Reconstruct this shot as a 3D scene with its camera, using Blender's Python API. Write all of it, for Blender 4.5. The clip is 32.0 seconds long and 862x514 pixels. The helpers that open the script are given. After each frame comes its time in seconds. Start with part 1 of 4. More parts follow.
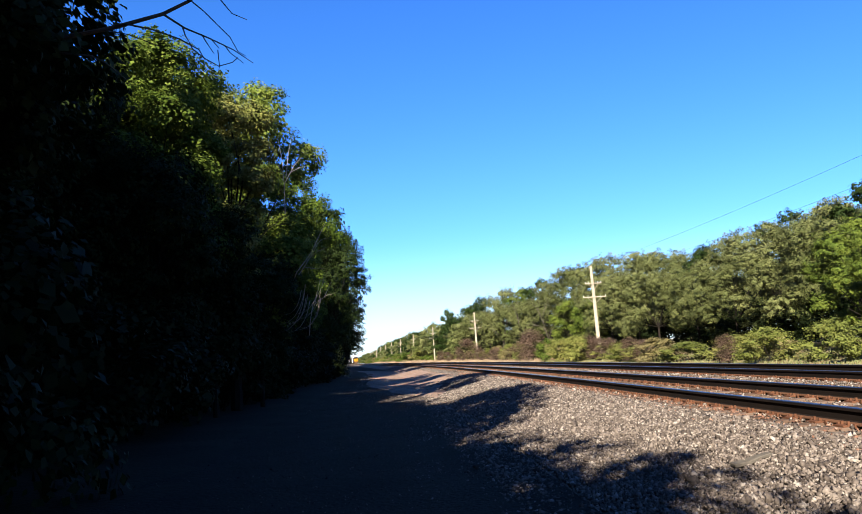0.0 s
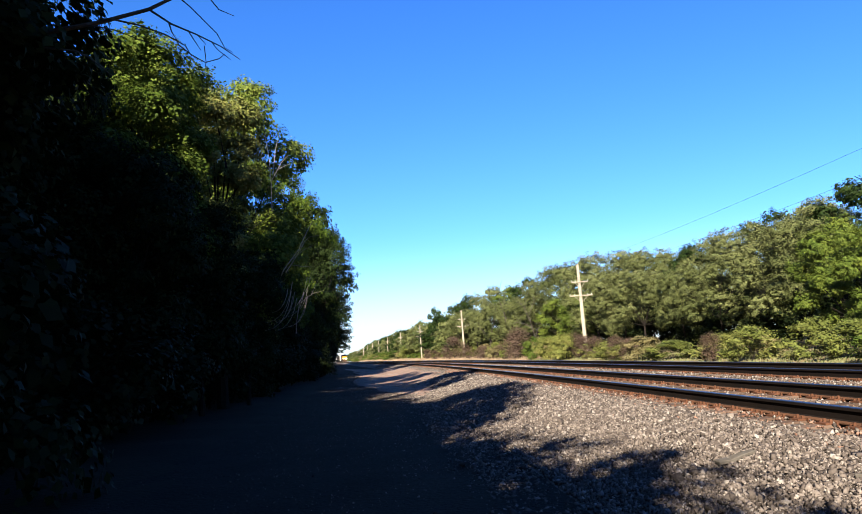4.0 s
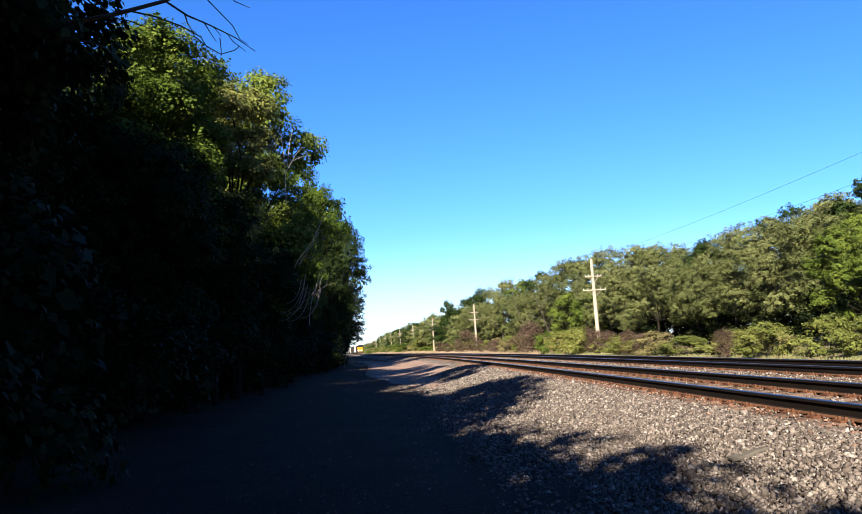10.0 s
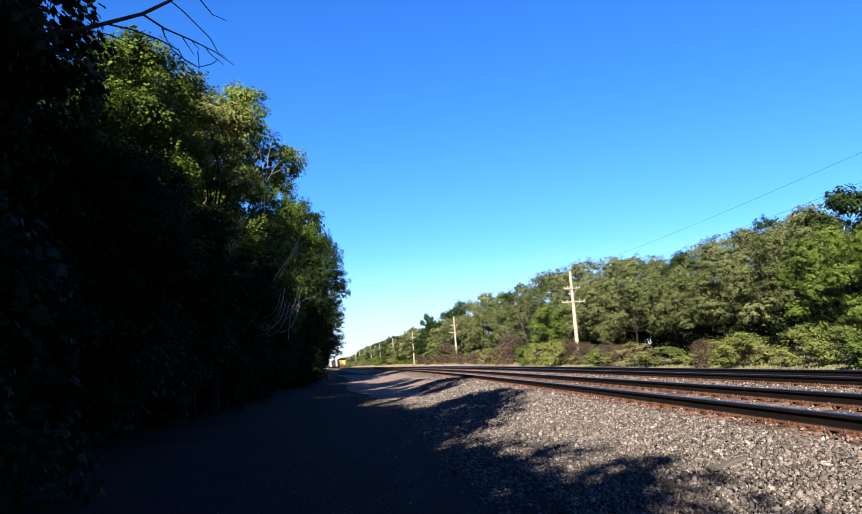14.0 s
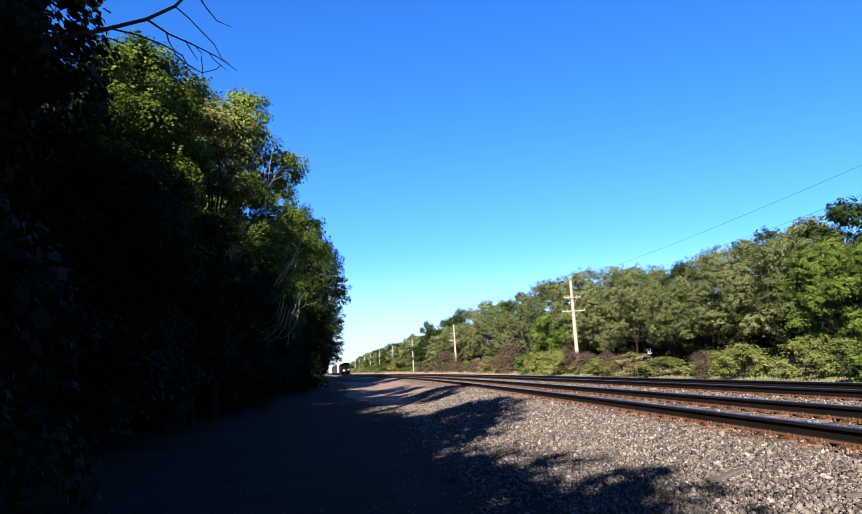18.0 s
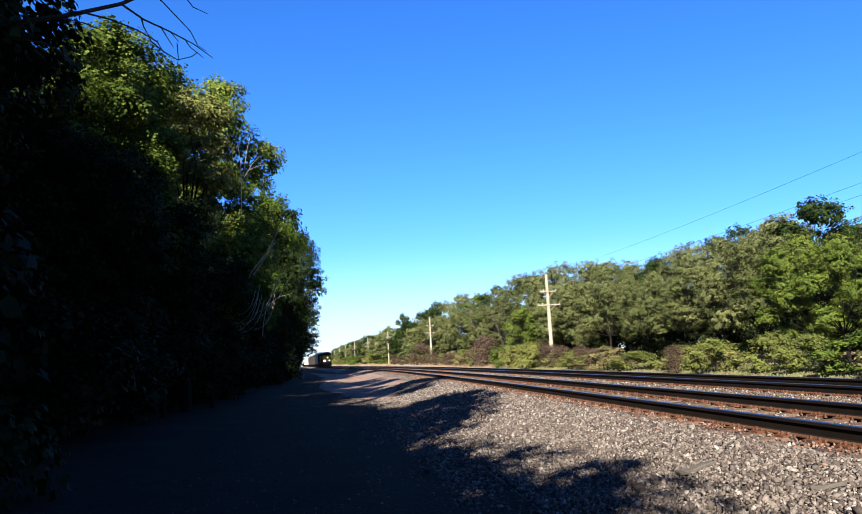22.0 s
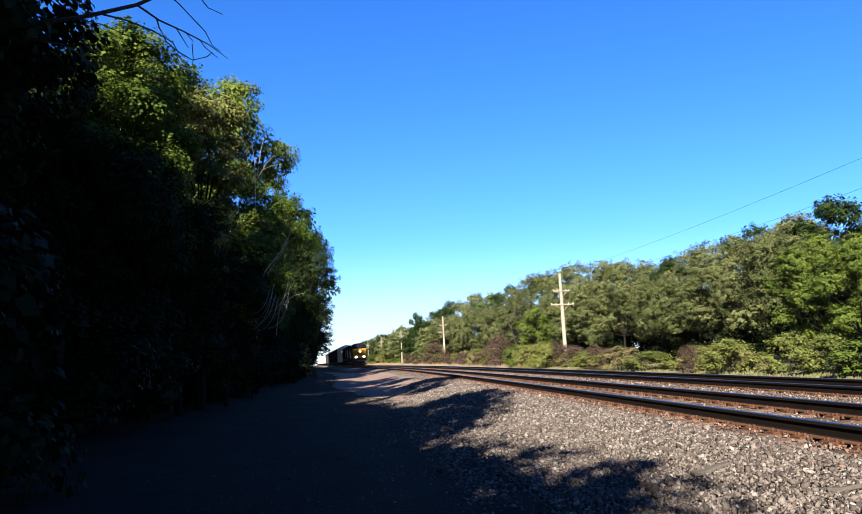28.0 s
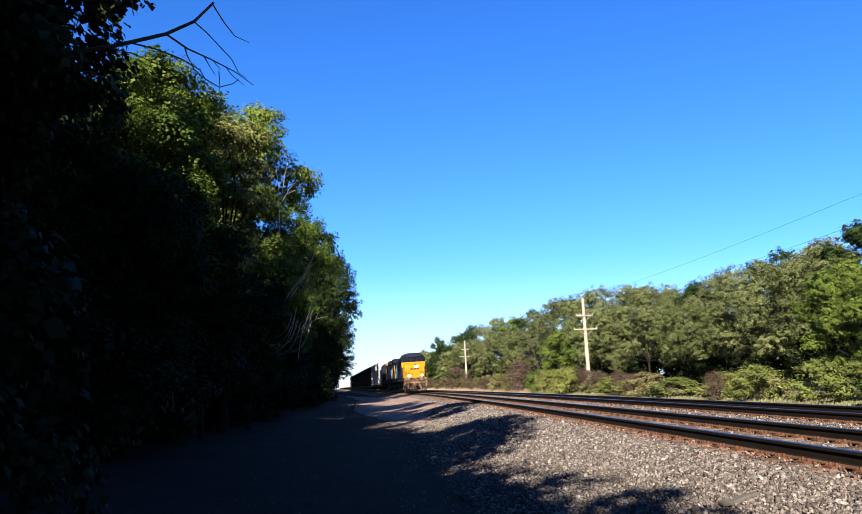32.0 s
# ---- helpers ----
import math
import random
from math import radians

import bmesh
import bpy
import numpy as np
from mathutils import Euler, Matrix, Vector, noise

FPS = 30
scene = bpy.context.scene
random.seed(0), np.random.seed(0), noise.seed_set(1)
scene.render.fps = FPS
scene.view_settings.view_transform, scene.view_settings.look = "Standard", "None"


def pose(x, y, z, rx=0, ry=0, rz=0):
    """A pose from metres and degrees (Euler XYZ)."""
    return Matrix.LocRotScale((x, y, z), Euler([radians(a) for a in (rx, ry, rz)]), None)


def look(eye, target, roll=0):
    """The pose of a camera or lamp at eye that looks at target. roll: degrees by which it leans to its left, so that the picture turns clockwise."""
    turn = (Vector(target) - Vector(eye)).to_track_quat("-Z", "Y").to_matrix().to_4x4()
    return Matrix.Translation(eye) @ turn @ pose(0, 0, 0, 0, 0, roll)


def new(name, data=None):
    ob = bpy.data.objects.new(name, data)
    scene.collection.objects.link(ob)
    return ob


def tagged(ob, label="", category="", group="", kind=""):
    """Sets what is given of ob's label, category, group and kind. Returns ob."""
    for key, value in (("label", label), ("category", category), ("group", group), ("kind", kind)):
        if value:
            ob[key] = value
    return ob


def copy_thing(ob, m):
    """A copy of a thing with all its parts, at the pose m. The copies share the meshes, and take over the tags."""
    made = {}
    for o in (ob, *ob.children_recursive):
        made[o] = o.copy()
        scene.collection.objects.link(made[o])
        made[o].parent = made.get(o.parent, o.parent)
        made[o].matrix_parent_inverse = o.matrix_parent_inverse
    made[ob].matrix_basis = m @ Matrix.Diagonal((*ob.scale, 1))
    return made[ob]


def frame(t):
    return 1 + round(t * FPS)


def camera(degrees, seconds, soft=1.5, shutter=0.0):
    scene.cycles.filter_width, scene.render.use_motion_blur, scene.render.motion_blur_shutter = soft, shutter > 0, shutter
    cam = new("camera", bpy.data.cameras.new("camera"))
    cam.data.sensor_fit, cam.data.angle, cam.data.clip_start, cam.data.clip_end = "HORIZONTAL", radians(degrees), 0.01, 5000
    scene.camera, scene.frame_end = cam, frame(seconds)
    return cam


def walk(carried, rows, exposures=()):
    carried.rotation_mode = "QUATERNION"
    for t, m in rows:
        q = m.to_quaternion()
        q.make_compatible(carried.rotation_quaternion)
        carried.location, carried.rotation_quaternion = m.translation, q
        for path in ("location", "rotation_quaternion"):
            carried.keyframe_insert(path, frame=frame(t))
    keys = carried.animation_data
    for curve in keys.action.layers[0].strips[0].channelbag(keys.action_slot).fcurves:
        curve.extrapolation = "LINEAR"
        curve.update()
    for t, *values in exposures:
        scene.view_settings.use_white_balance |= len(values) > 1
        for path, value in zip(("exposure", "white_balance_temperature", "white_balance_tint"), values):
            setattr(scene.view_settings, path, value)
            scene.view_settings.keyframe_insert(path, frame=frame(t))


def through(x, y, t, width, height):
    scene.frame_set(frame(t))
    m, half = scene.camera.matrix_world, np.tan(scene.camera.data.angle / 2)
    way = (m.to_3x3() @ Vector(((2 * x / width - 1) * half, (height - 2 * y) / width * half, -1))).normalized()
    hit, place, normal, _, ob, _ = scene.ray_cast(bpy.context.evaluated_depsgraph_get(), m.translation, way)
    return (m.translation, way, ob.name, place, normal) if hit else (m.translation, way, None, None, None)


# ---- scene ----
EYE_Z = 1.55
PATH = [
    (0, 98.35, 3.92, -2.17), (0.5, 98.26, 3.79, -1.89), (1, 98.13, 3.80, -1.82), (1.5, 98.45, 3.73, -1.70),
    (2, 98.53, 3.79, -1.46), (2.5, 98.01, 3.68, -1.73), (3, 98.02, 3.77, -2.20), (3.5, 98.13, 3.97, -3.30),
    (5.5, 97.95, 3.39, -2.56), (6, 97.69, 3.47, -2.33), (6.5, 97.71, 3.30, -2.37), (7, 98.14, 3.29, -2.54),
    (7.5, 98.31, 3.41, -2.95), (8, 97.77, 3.37, -2.95), (8.5, 97.68, 3.50, -2.73), (9, 97.81, 3.07, -2.97),
    (9.5, 98.02, 3.43, -2.81), (10, 97.62, 3.25, -2.23), (10.5, 97.66, 4.26, -1.76), (11, 97.24, 3.87, -3.47),
    (11.5, 95.88, 5.05, -2.53), (12, 98.11, 3.08, -0.66), (12.5, 99.17, 3.94, -2.67), (13, 99.14, 3.47, -3.28),
    (13.5, 98.98, 3.51, -3.48), (14, 98.57, 3.77, -3.83), (14.5, 98.30, 2.08, -4.57), (16.5, 98.73, 3.04, -5.39),
    (17, 99.10, 2.43, -6.00), (17.5, 99.06, 3.47, -4.76), (18, 99.18, 3.12, -3.88), (18.5, 98.61, 3.10, -2.82),
    (19, 98.71, 3.03, -3.50), (19.5, 98.47, 3.25, -3.52), (20, 98.59, 3.43, -3.85), (20.5, 98.29, 3.22, -3.91),
    (21, 98.00, 3.14, -4.13), (21.5, 97.94, 3.72, -4.57), (22, 98.48, 2.72, -5.87), (22.5, 98.06, 2.74, -6.03),
    (23, 98.32, 2.87, -5.18), (23.5, 97.65, 4.07, -5.32), (24, 96.36, 5.64, -5.61), (24.5, 97.13, 4.17, -5.74),
    (25, 98.99, 3.36, -5.47), (25.5, 99.49, 3.43, -5.21), (27.5, 98.57, 2.68, -4.06), (28, 98.47, 2.51, -4.81),
    (28.5, 98.84, 1.63, -6.63), (29, 99.88, 1.90, -5.31), (29.5, 100.10, 2.10, -4.61), (30, 99.53, 2.52, -4.10),
    (30.5, 99.22, 2.79, -3.37), (31, 99.09, 2.21, -3.72), (31.5, 100.11, 2.63, -3.18), (32, 100.49, 2.11, -3.06),
]
cam = camera(63.0, 32.0, 0.7)
# the camera's own metering: a little darker and cooler from the thirteenth second on
METER = ((0, 2.47, 6800, 10), (12.1, 2.47, 6800, 10), (13.1, 2.36, 6400, 10), (17, 2.32, 6300, 10), (21, 2.36, 6430, 10), (28, 2.38, 6480, 10), (32, 2.36, 6450, 10))
walk(cam, [(t, pose(0, 0, EYE_Z, rx, ry, rz)) for t, rx, ry, rz in PATH], METER)

# ---- world, sun, exposure ----
SUN_AZ, SUN_EL = 20.0, 31.0      # light travels towards this bearing (degrees right of the track), sun height
world = bpy.data.worlds.new("sky")
scene.world = world
world.use_nodes = True
wn, wl = world.node_tree.nodes, world.node_tree.links
sky = wn.new("ShaderNodeTexSky")
sky.sky_type, sky.sun_disc = "NISHITA", False
sky.sun_elevation, sky.sun_rotation = radians(SUN_EL), radians(180 + SUN_AZ)
sky.altitude, sky.air_density, sky.dust_density, sky.ozone_density = 100, 1.0, 0.3, 3.0
tint = wn.new("ShaderNodeHueSaturation")
tint.inputs["Saturation"].default_value = 1.25
tint.inputs["Hue"].default_value = 0.5
wl.new(sky.outputs[0], tint.inputs["Color"])
blue = wn.new("ShaderNodeMix")
blue.data_type, blue.blend_type = "RGBA", "MULTIPLY"
blue.inputs["Factor"].default_value = 1.0
blue.inputs[7].default_value = (1.0, 1.5, 2.35, 1.0)
wl.new(tint.outputs[0], blue.inputs[6])
# whitish haze all round, close above the horizon
way = wn.new("ShaderNodeTexCoord")
split = wn.new("ShaderNodeSeparateXYZ")
wl.new(way.outputs["Generated"], split.inputs[0])
haze = wn.new("ShaderNodeMapRange")
haze.interpolation_type = "SMOOTHERSTEP"
haze.inputs["From Min"].default_value, haze.inputs["From Max"].default_value = -0.05, 0.19
haze.inputs["To Min"].default_value, haze.inputs["To Max"].default_value = 0.8, 0.0
wl.new(split.outputs["Z"], haze.inputs["Value"])
pale = wn.new("ShaderNodeMix")
pale.data_type, pale.blend_type = "RGBA", "MIX"
pale.inputs[7].default_value = (9.2, 10.3, 10.9, 1.0)
wl.new(haze.outputs["Result"], pale.inputs["Factor"])
wl.new(blue.outputs[2], pale.inputs[6])
wl.new(pale.outputs[2], wn["Background"].inputs["Color"])
wn["Background"].inputs["Strength"].default_value = 0.022
sun = new("sun", bpy.data.lights.new("sun", "SUN"))
sun.data.energy, sun.data.angle, sun.data.color = 5.0, radians(0.55), (1.0, 0.91, 0.77)
d_sun = Vector((math.sin(radians(SUN_AZ)) * math.cos(radians(SUN_EL)), math.cos(radians(SUN_AZ)) * math.cos(radians(SUN_EL)), -math.sin(radians(SUN_EL))))
sun.matrix_world = look((-20, -60, 60), Vector((-20, -60, 60)) + d_sun)


# ---- materials ----
def material(name, rough=0.8, metal=0.0):
    m = bpy.data.materials.new(name)
    m.use_nodes = True
    n, l = m.node_tree.nodes, m.node_tree.links
    b = n["Principled BSDF"]
    b.inputs["Roughness"].default_value, b.inputs["Metallic"].default_value = rough, metal
    if rough >= 0.7:
        b.inputs["Specular IOR Level"].default_value = 0.08
    return m, n, l, b


def ramp(n, stops):
    r = n.new("ShaderNodeValToRGB")
    while len(r.color_ramp.elements) < len(stops):
        r.color_ramp.elements.new(0.5)
    for e, (p, c) in zip(r.color_ramp.elements, stops):
        e.position, e.color = p, (*c, 1)
    return r


def mottled(name, stops, scale=3.0, fine=40.0, rough=0.85, metal=0.0, bump=0.3, distance=0.01, detail=6.0):
    """A surface with a coarse stain and a fine grain, in metres of the thing's own space."""
    m, n, l, b = material(name, rough, metal)
    tc = n.new("ShaderNodeTexCoord")
    big, small = n.new("ShaderNodeTexNoise"), n.new("ShaderNodeTexNoise")
    big.inputs["Scale"].default_value, small.inputs["Scale"].default_value = scale, fine
    big.inputs["Detail"].default_value, small.inputs["Detail"].default_value = detail, 3.0
    mix = n.new("ShaderNodeMath")
    mix.operation = "MULTIPLY_ADD"
    mix.inputs[1].default_value = 0.35
    half = n.new("ShaderNodeMath")
    half.operation = "MULTIPLY"
    half.inputs[1].default_value = 0.65
    for t in (big, small):
        l.new(tc.outputs["Object"], t.inputs["Vector"])
    l.new(big.outputs["Fac"], half.inputs[0])
    l.new(small.outputs["Fac"], mix.inputs[0])
    l.new(half.outputs[0], mix.inputs[2])
    r = ramp(n, stops)
    l.new(mix.outputs[0], r.inputs[0])
    l.new(r.outputs[0], b.inputs["Base Color"])
    if bump:
        bp = n.new("ShaderNodeBump")
        bp.inputs["Strength"].default_value, bp.inputs["Distance"].default_value = bump, distance
        l.new(small.outputs["Fac"], bp.inputs["Height"])
        l.new(bp.outputs[0], b.inputs["Normal"])
    return m


def leafy(name, stops, through=0.13, rough=0.65):
    """Leaves: colour by leaf and by a broad patch, part of the light passing through."""
    m, n, l, b = material(name, rough)
    geo, oi = n.new("ShaderNodeNewGeometry"), n.new("ShaderNodeObjectInfo")
    tc, big = n.new("ShaderNodeTexCoord"), n.new("ShaderNodeTexNoise")
    big.inputs["Scale"].default_value = 0.55
    l.new(tc.outputs["Object"], big.inputs["Vector"])
    a = n.new("ShaderNodeMath")
    a.operation = "MULTIPLY_ADD"
    a.inputs[1].default_value = 0.3
    l.new(geo.outputs["Random Per Island"], a.inputs[0])
    h = n.new("ShaderNodeMath")
    h.operation = "MULTIPLY_ADD"
    h.inputs[1].default_value = 0.6
    l.new(big.outputs["Fac"], h.inputs[0])
    k = n.new("ShaderNodeMath")
    k.operation = "MULTIPLY"
    k.inputs[1].default_value = 0.2
    l.new(oi.outputs["Random"], k.inputs[0])
    l.new(k.outputs[0], h.inputs[2])
    l.new(h.outputs[0], a.inputs[2])
    r = ramp(n, stops)
    l.new(a.outputs[0], r.inputs[0])
    l.new(r.outputs[0], b.inputs["Base Color"])
    b.inputs["Specular IOR Level"].default_value = 0.06
    tr = n.new("ShaderNodeBsdfTranslucent")
    l.new(r.outputs[0], tr.inputs["Color"])
    ms = n.new("ShaderNodeMixShader")
    ms.inputs[0].default_value = through
    l.new(b.outputs[0], ms.inputs[1])
    l.new(tr.outputs[0], ms.inputs[2])
    l.new(ms.outputs[0], n["Material Output"].inputs["Surface"])
    return m


def by_piece(name, stops, rough=0.9, bump=0.4, fine=60.0, island=True):
    """Stones or planks: each its own shade, with grain."""
    m, n, l, b = material(name, rough)
    src = n.new("ShaderNodeNewGeometry").outputs["Random Per Island"] if island else n.new("ShaderNodeObjectInfo").outputs["Random"]
    tc, small = n.new("ShaderNodeTexCoord"), n.new("ShaderNodeTexNoise")
    small.inputs["Scale"].default_value, small.inputs["Detail"].default_value = fine, 4.0
    l.new(tc.outputs["Object"], small.inputs["Vector"])
    a = n.new("ShaderNodeMath")
    a.operation = "MULTIPLY_ADD"
    a.inputs[1].default_value = 0.7
    k = n.new("ShaderNodeMath")
    k.operation = "MULTIPLY"
    k.inputs[1].default_value = 0.3
    l.new(src, a.inputs[0])
    l.new(small.outputs["Fac"], k.inputs[0])
    l.new(k.outputs[0], a.inputs[2])
    r = ramp(n, stops)
    l.new(a.outputs[0], r.inputs[0])
    l.new(r.outputs[0], b.inputs["Base Color"])
    bp = n.new("ShaderNodeBump")
    bp.inputs["Strength"].default_value, bp.inputs["Distance"].default_value = bump, 0.01
    l.new(small.outputs["Fac"], bp.inputs["Height"])
    l.new(bp.outputs[0], b.inputs["Normal"])
    return m


def glowing(name, colour, strength):
    m, n, l, b = material(name)
    b.inputs["Base Color"].default_value = (*colour, 1)
    b.inputs["Emission Color"].default_value = (*colour, 1)
    b.inputs["Emission Strength"].default_value = strength
    return m


# soil and road tones kept near black, carrying the shade of the trees
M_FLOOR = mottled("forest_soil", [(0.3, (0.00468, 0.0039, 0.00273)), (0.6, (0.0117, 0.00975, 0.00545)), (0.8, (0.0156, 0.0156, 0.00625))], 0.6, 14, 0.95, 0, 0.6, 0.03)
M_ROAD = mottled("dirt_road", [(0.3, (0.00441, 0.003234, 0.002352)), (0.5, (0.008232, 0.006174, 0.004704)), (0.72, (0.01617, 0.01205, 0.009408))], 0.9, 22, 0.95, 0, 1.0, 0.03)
M_BALLAST = mottled("ballast_bed", [(0.32, (0.03158, 0.02523, 0.02116)), (0.5, (0.08686, 0.07163, 0.06024)), (0.68, (0.1421, 0.1221, 0.1058))], 3.5, 16, 0.95, 0, 1.0, 0.06)
M_APRON = mottled("pinkish_gravel", [(0.3, (0.07854, 0.05034, 0.03816)), (0.5, (0.134, 0.09156, 0.07101)), (0.72, (0.1893, 0.1392, 0.1119))], 1.1, 24, 0.95, 0, 0.5, 0.02)
M_STONE = by_piece("ballast_stone", [(0.1, (0.02016, 0.01624, 0.01434)), (0.45, (0.06338, 0.05181, 0.0446)), (0.75, (0.1081, 0.09048, 0.07886)), (0.95, (0.2377, 0.2165, 0.1951))])
M_RUSTSTONE = by_piece("rust_stained_stone", [(0.1, (0.04688, 0.0225, 0.015)), (0.5, (0.1078, 0.05906, 0.04219)), (0.95, (0.1688, 0.1106, 0.08438))])
M_GRASSGROUND = mottled("grass_ground", [(0.3, (0.05, 0.045, 0.02)), (0.5, (0.115, 0.088, 0.05)), (0.75, (0.17, 0.135, 0.085))], 0.35, 9, 0.95, 0, 0.6, 0.05)
# rust of the rail sides, with the shade under the head coloured in
M_RAILSIDE = mottled("shaded_rail_rust", [(0.3, (0.00312, 0.00234, 0.00195)), (0.7, (0.0078, 0.00505, 0.0039))], 2.0, 60, 0.8, 0.0, 0.2, 0.002)
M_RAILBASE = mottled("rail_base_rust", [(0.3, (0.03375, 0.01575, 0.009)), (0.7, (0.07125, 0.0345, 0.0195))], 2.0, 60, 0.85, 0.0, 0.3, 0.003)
M_RAILTOP = mottled("polished_rail_head", [(0.3, (0.108, 0.1125, 0.126)), (0.7, (0.162, 0.1665, 0.18))], 2.0, 90, 0.34, 1.0, 0.0)
M_TIE = by_piece("weathered_tie", [(0.0, (0.02633, 0.01755, 0.0129)), (0.5, (0.05265, 0.0339, 0.0246)), (1.0, (0.08775, 0.06143, 0.0468))], 0.9, 0.6, 26, island=False)
M_PLATE = mottled("tie_plate_rust", [(0.3, (0.03, 0.01275, 0.007125)), (0.7, (0.08625, 0.0375, 0.021))], 3.0, 50, 0.85, 0.0, 0.3, 0.003)
M_POLE = mottled("pole_wood", [(0.3, (0.15, 0.1275, 0.0975)), (0.6, (0.2325, 0.2063, 0.165)), (0.8, (0.285, 0.2587, 0.2137))], 0.8, 25, 0.9, 0, 0.4, 0.01)
M_WIRE = mottled("dark_wire", [(0.3, (0.0234, 0.0234, 0.0273)), (0.7, (0.0468, 0.0468, 0.0507))], 2, 20, 0.6, 0.3, 0)
M_GLASSINS = mottled("insulator", [(0.3, (0.195, 0.234, 0.234)), (0.7, (0.312, 0.351, 0.351))], 6, 40, 0.25, 0, 0)
# bark colour lowered so that trunks read as standing in shade
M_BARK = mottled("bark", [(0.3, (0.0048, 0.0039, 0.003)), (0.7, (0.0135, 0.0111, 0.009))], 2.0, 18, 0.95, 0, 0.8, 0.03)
M_DEADWOOD = mottled("dead_wood", [(0.3, (0.03276, 0.02808, 0.0234)), (0.7, (0.0702, 0.063, 0.05382))], 2.0, 18, 0.95, 0, 0.6, 0.02)
M_PALEWOOD = mottled("bleached_wood", [(0.3, (0.135, 0.114, 0.08858)), (0.7, (0.2278, 0.1982, 0.1603))], 2.0, 18, 0.9, 0, 0.5, 0.01)
L_MAPLE = leafy("maple_leaves", [(0.1, (0.00969, 0.01955, 0.00255)), (0.47, (0.03714, 0.0612, 0.00765)), (0.82, (0.1332, 0.1615, 0.0306))], 0.3)
# undergrowth green lowered to near black, with the shade built into it
L_THICKET = leafy("painted_shade_thicket", [(0.1, (0.002106, 0.004212, 0.001053)), (0.5, (0.004545, 0.008415, 0.001755)), (0.9, (0.00981, 0.01476, 0.002808))], 0.15)
L_GREEN = leafy("green_leaves", [(0.1, (0.01242, 0.02438, 0.004347)), (0.5, (0.0414, 0.0645, 0.01043)), (0.9, (0.09522, 0.118, 0.02087))])
L_OLIVE = leafy("olive_leaves", [(0.1, (0.02115, 0.02672, 0.007931)), (0.5, (0.05533, 0.06515, 0.0222)), (0.9, (0.118, 0.1253, 0.05077))])
L_DARK = leafy("dark_leaves", [(0.1, (0.005616, 0.01238, 0.002808)), (0.5, (0.01238, 0.02362, 0.005616)), (0.9, (0.02527, 0.03931, 0.009))], 0.25)
# leaf green taken near black: deep shade put into the colour
L_SHADE = leafy("painted_shade_leaves", [(0.1, (0.004, 0.008, 0.002)), (0.5, (0.008, 0.015, 0.0036)), (0.9, (0.017, 0.027, 0.006))], 0.2)
L_BRUSH = leafy("brush_leaves", [(0.1, (0.03902, 0.05113, 0.0119)), (0.5, (0.07804, 0.09177, 0.02217)), (0.9, (0.1481, 0.1363, 0.04261))])
L_PALE = leafy("pale_grass", [(0.1, (0.105, 0.075, 0.045)), (0.5, (0.1875, 0.1387, 0.09375)), (0.9, (0.2475, 0.1913, 0.1387))], 0.2)
L_FAR = leafy("distant_leaves", [(0.1, (0.021, 0.0315, 0.009)), (0.5, (0.045, 0.06, 0.018)), (0.9, (0.07875, 0.09, 0.03375))], 0.15)
L_BROWN = leafy("dry_twigs", [(0.1, (0.01984, 0.0124, 0.0093)), (0.5, (0.04836, 0.03224, 0.02356)), (0.9, (0.0806, 0.05704, 0.04216))], 0.1)
L_DRYBRUSH = leafy("drying_brush", [(0.1, (0.045, 0.04, 0.016)), (0.5, (0.10, 0.088, 0.038)), (0.9, (0.175, 0.15, 0.075))], 0.2)
L_VERGE = leafy("verge_grass", [(0.1, (0.05, 0.06, 0.02)), (0.5, (0.095, 0.105, 0.045)), (0.9, (0.16, 0.155, 0.085))], 0.2)
L_STRAW = leafy("straw_grass", [(0.1, (0.06, 0.04875, 0.021)), (0.5, (0.1125, 0.0885, 0.045)), (0.9, (0.1575, 0.1275, 0.075))], 0.2)
M_YELLOW = mottled("yellow_paint", [(0.3, (0.1848, 0.0882, 0.0042)), (0.7, (0.252, 0.126, 0.00588))], 1.0, 12, 0.7, 0, 0.05, 0.002)
M_NAVY = mottled("dark_blue_paint", [(0.3, (0.0022, 0.003, 0.008)), (0.7, (0.005, 0.007, 0.017))], 1.0, 12, 0.7, 0, 0.05, 0.002)
M_BLUE = mottled("light_blue_paint", [(0.3, (0.039, 0.14, 0.328)), (0.7, (0.0624, 0.195, 0.39))], 1.0, 12, 0.4, 0, 0.05, 0.002)
M_BLACK = mottled("black_underframe", [(0.3, (0.0078, 0.00702, 0.00624)), (0.7, (0.0273, 0.0234, 0.0211))], 2.0, 20, 0.8, 0, 0.2, 0.005)
M_GRIME = mottled("dusty_pilot", [(0.38, (0.0075, 0.0045, 0.003)), (0.5, (0.0375, 0.0225, 0.015)), (0.62, (0.105, 0.0675, 0.04875))], 3.0, 9, 0.85, 0, 0.3, 0.005)
M_WHITE = mottled("white_paint", [(0.3, (0.2925, 0.2925, 0.2805)), (0.7, (0.3862, 0.3862, 0.3742))], 1.5, 14, 0.5, 0, 0.05, 0.002)
M_GREYCAR = mottled("grey_car_paint", [(0.25, (0.1635, 0.1583, 0.1522)), (0.5, (0.2632, 0.2573, 0.246)), (0.8, (0.3277, 0.3217, 0.3097))], 0.5, 9, 0.65, 0, 0.1, 0.004)
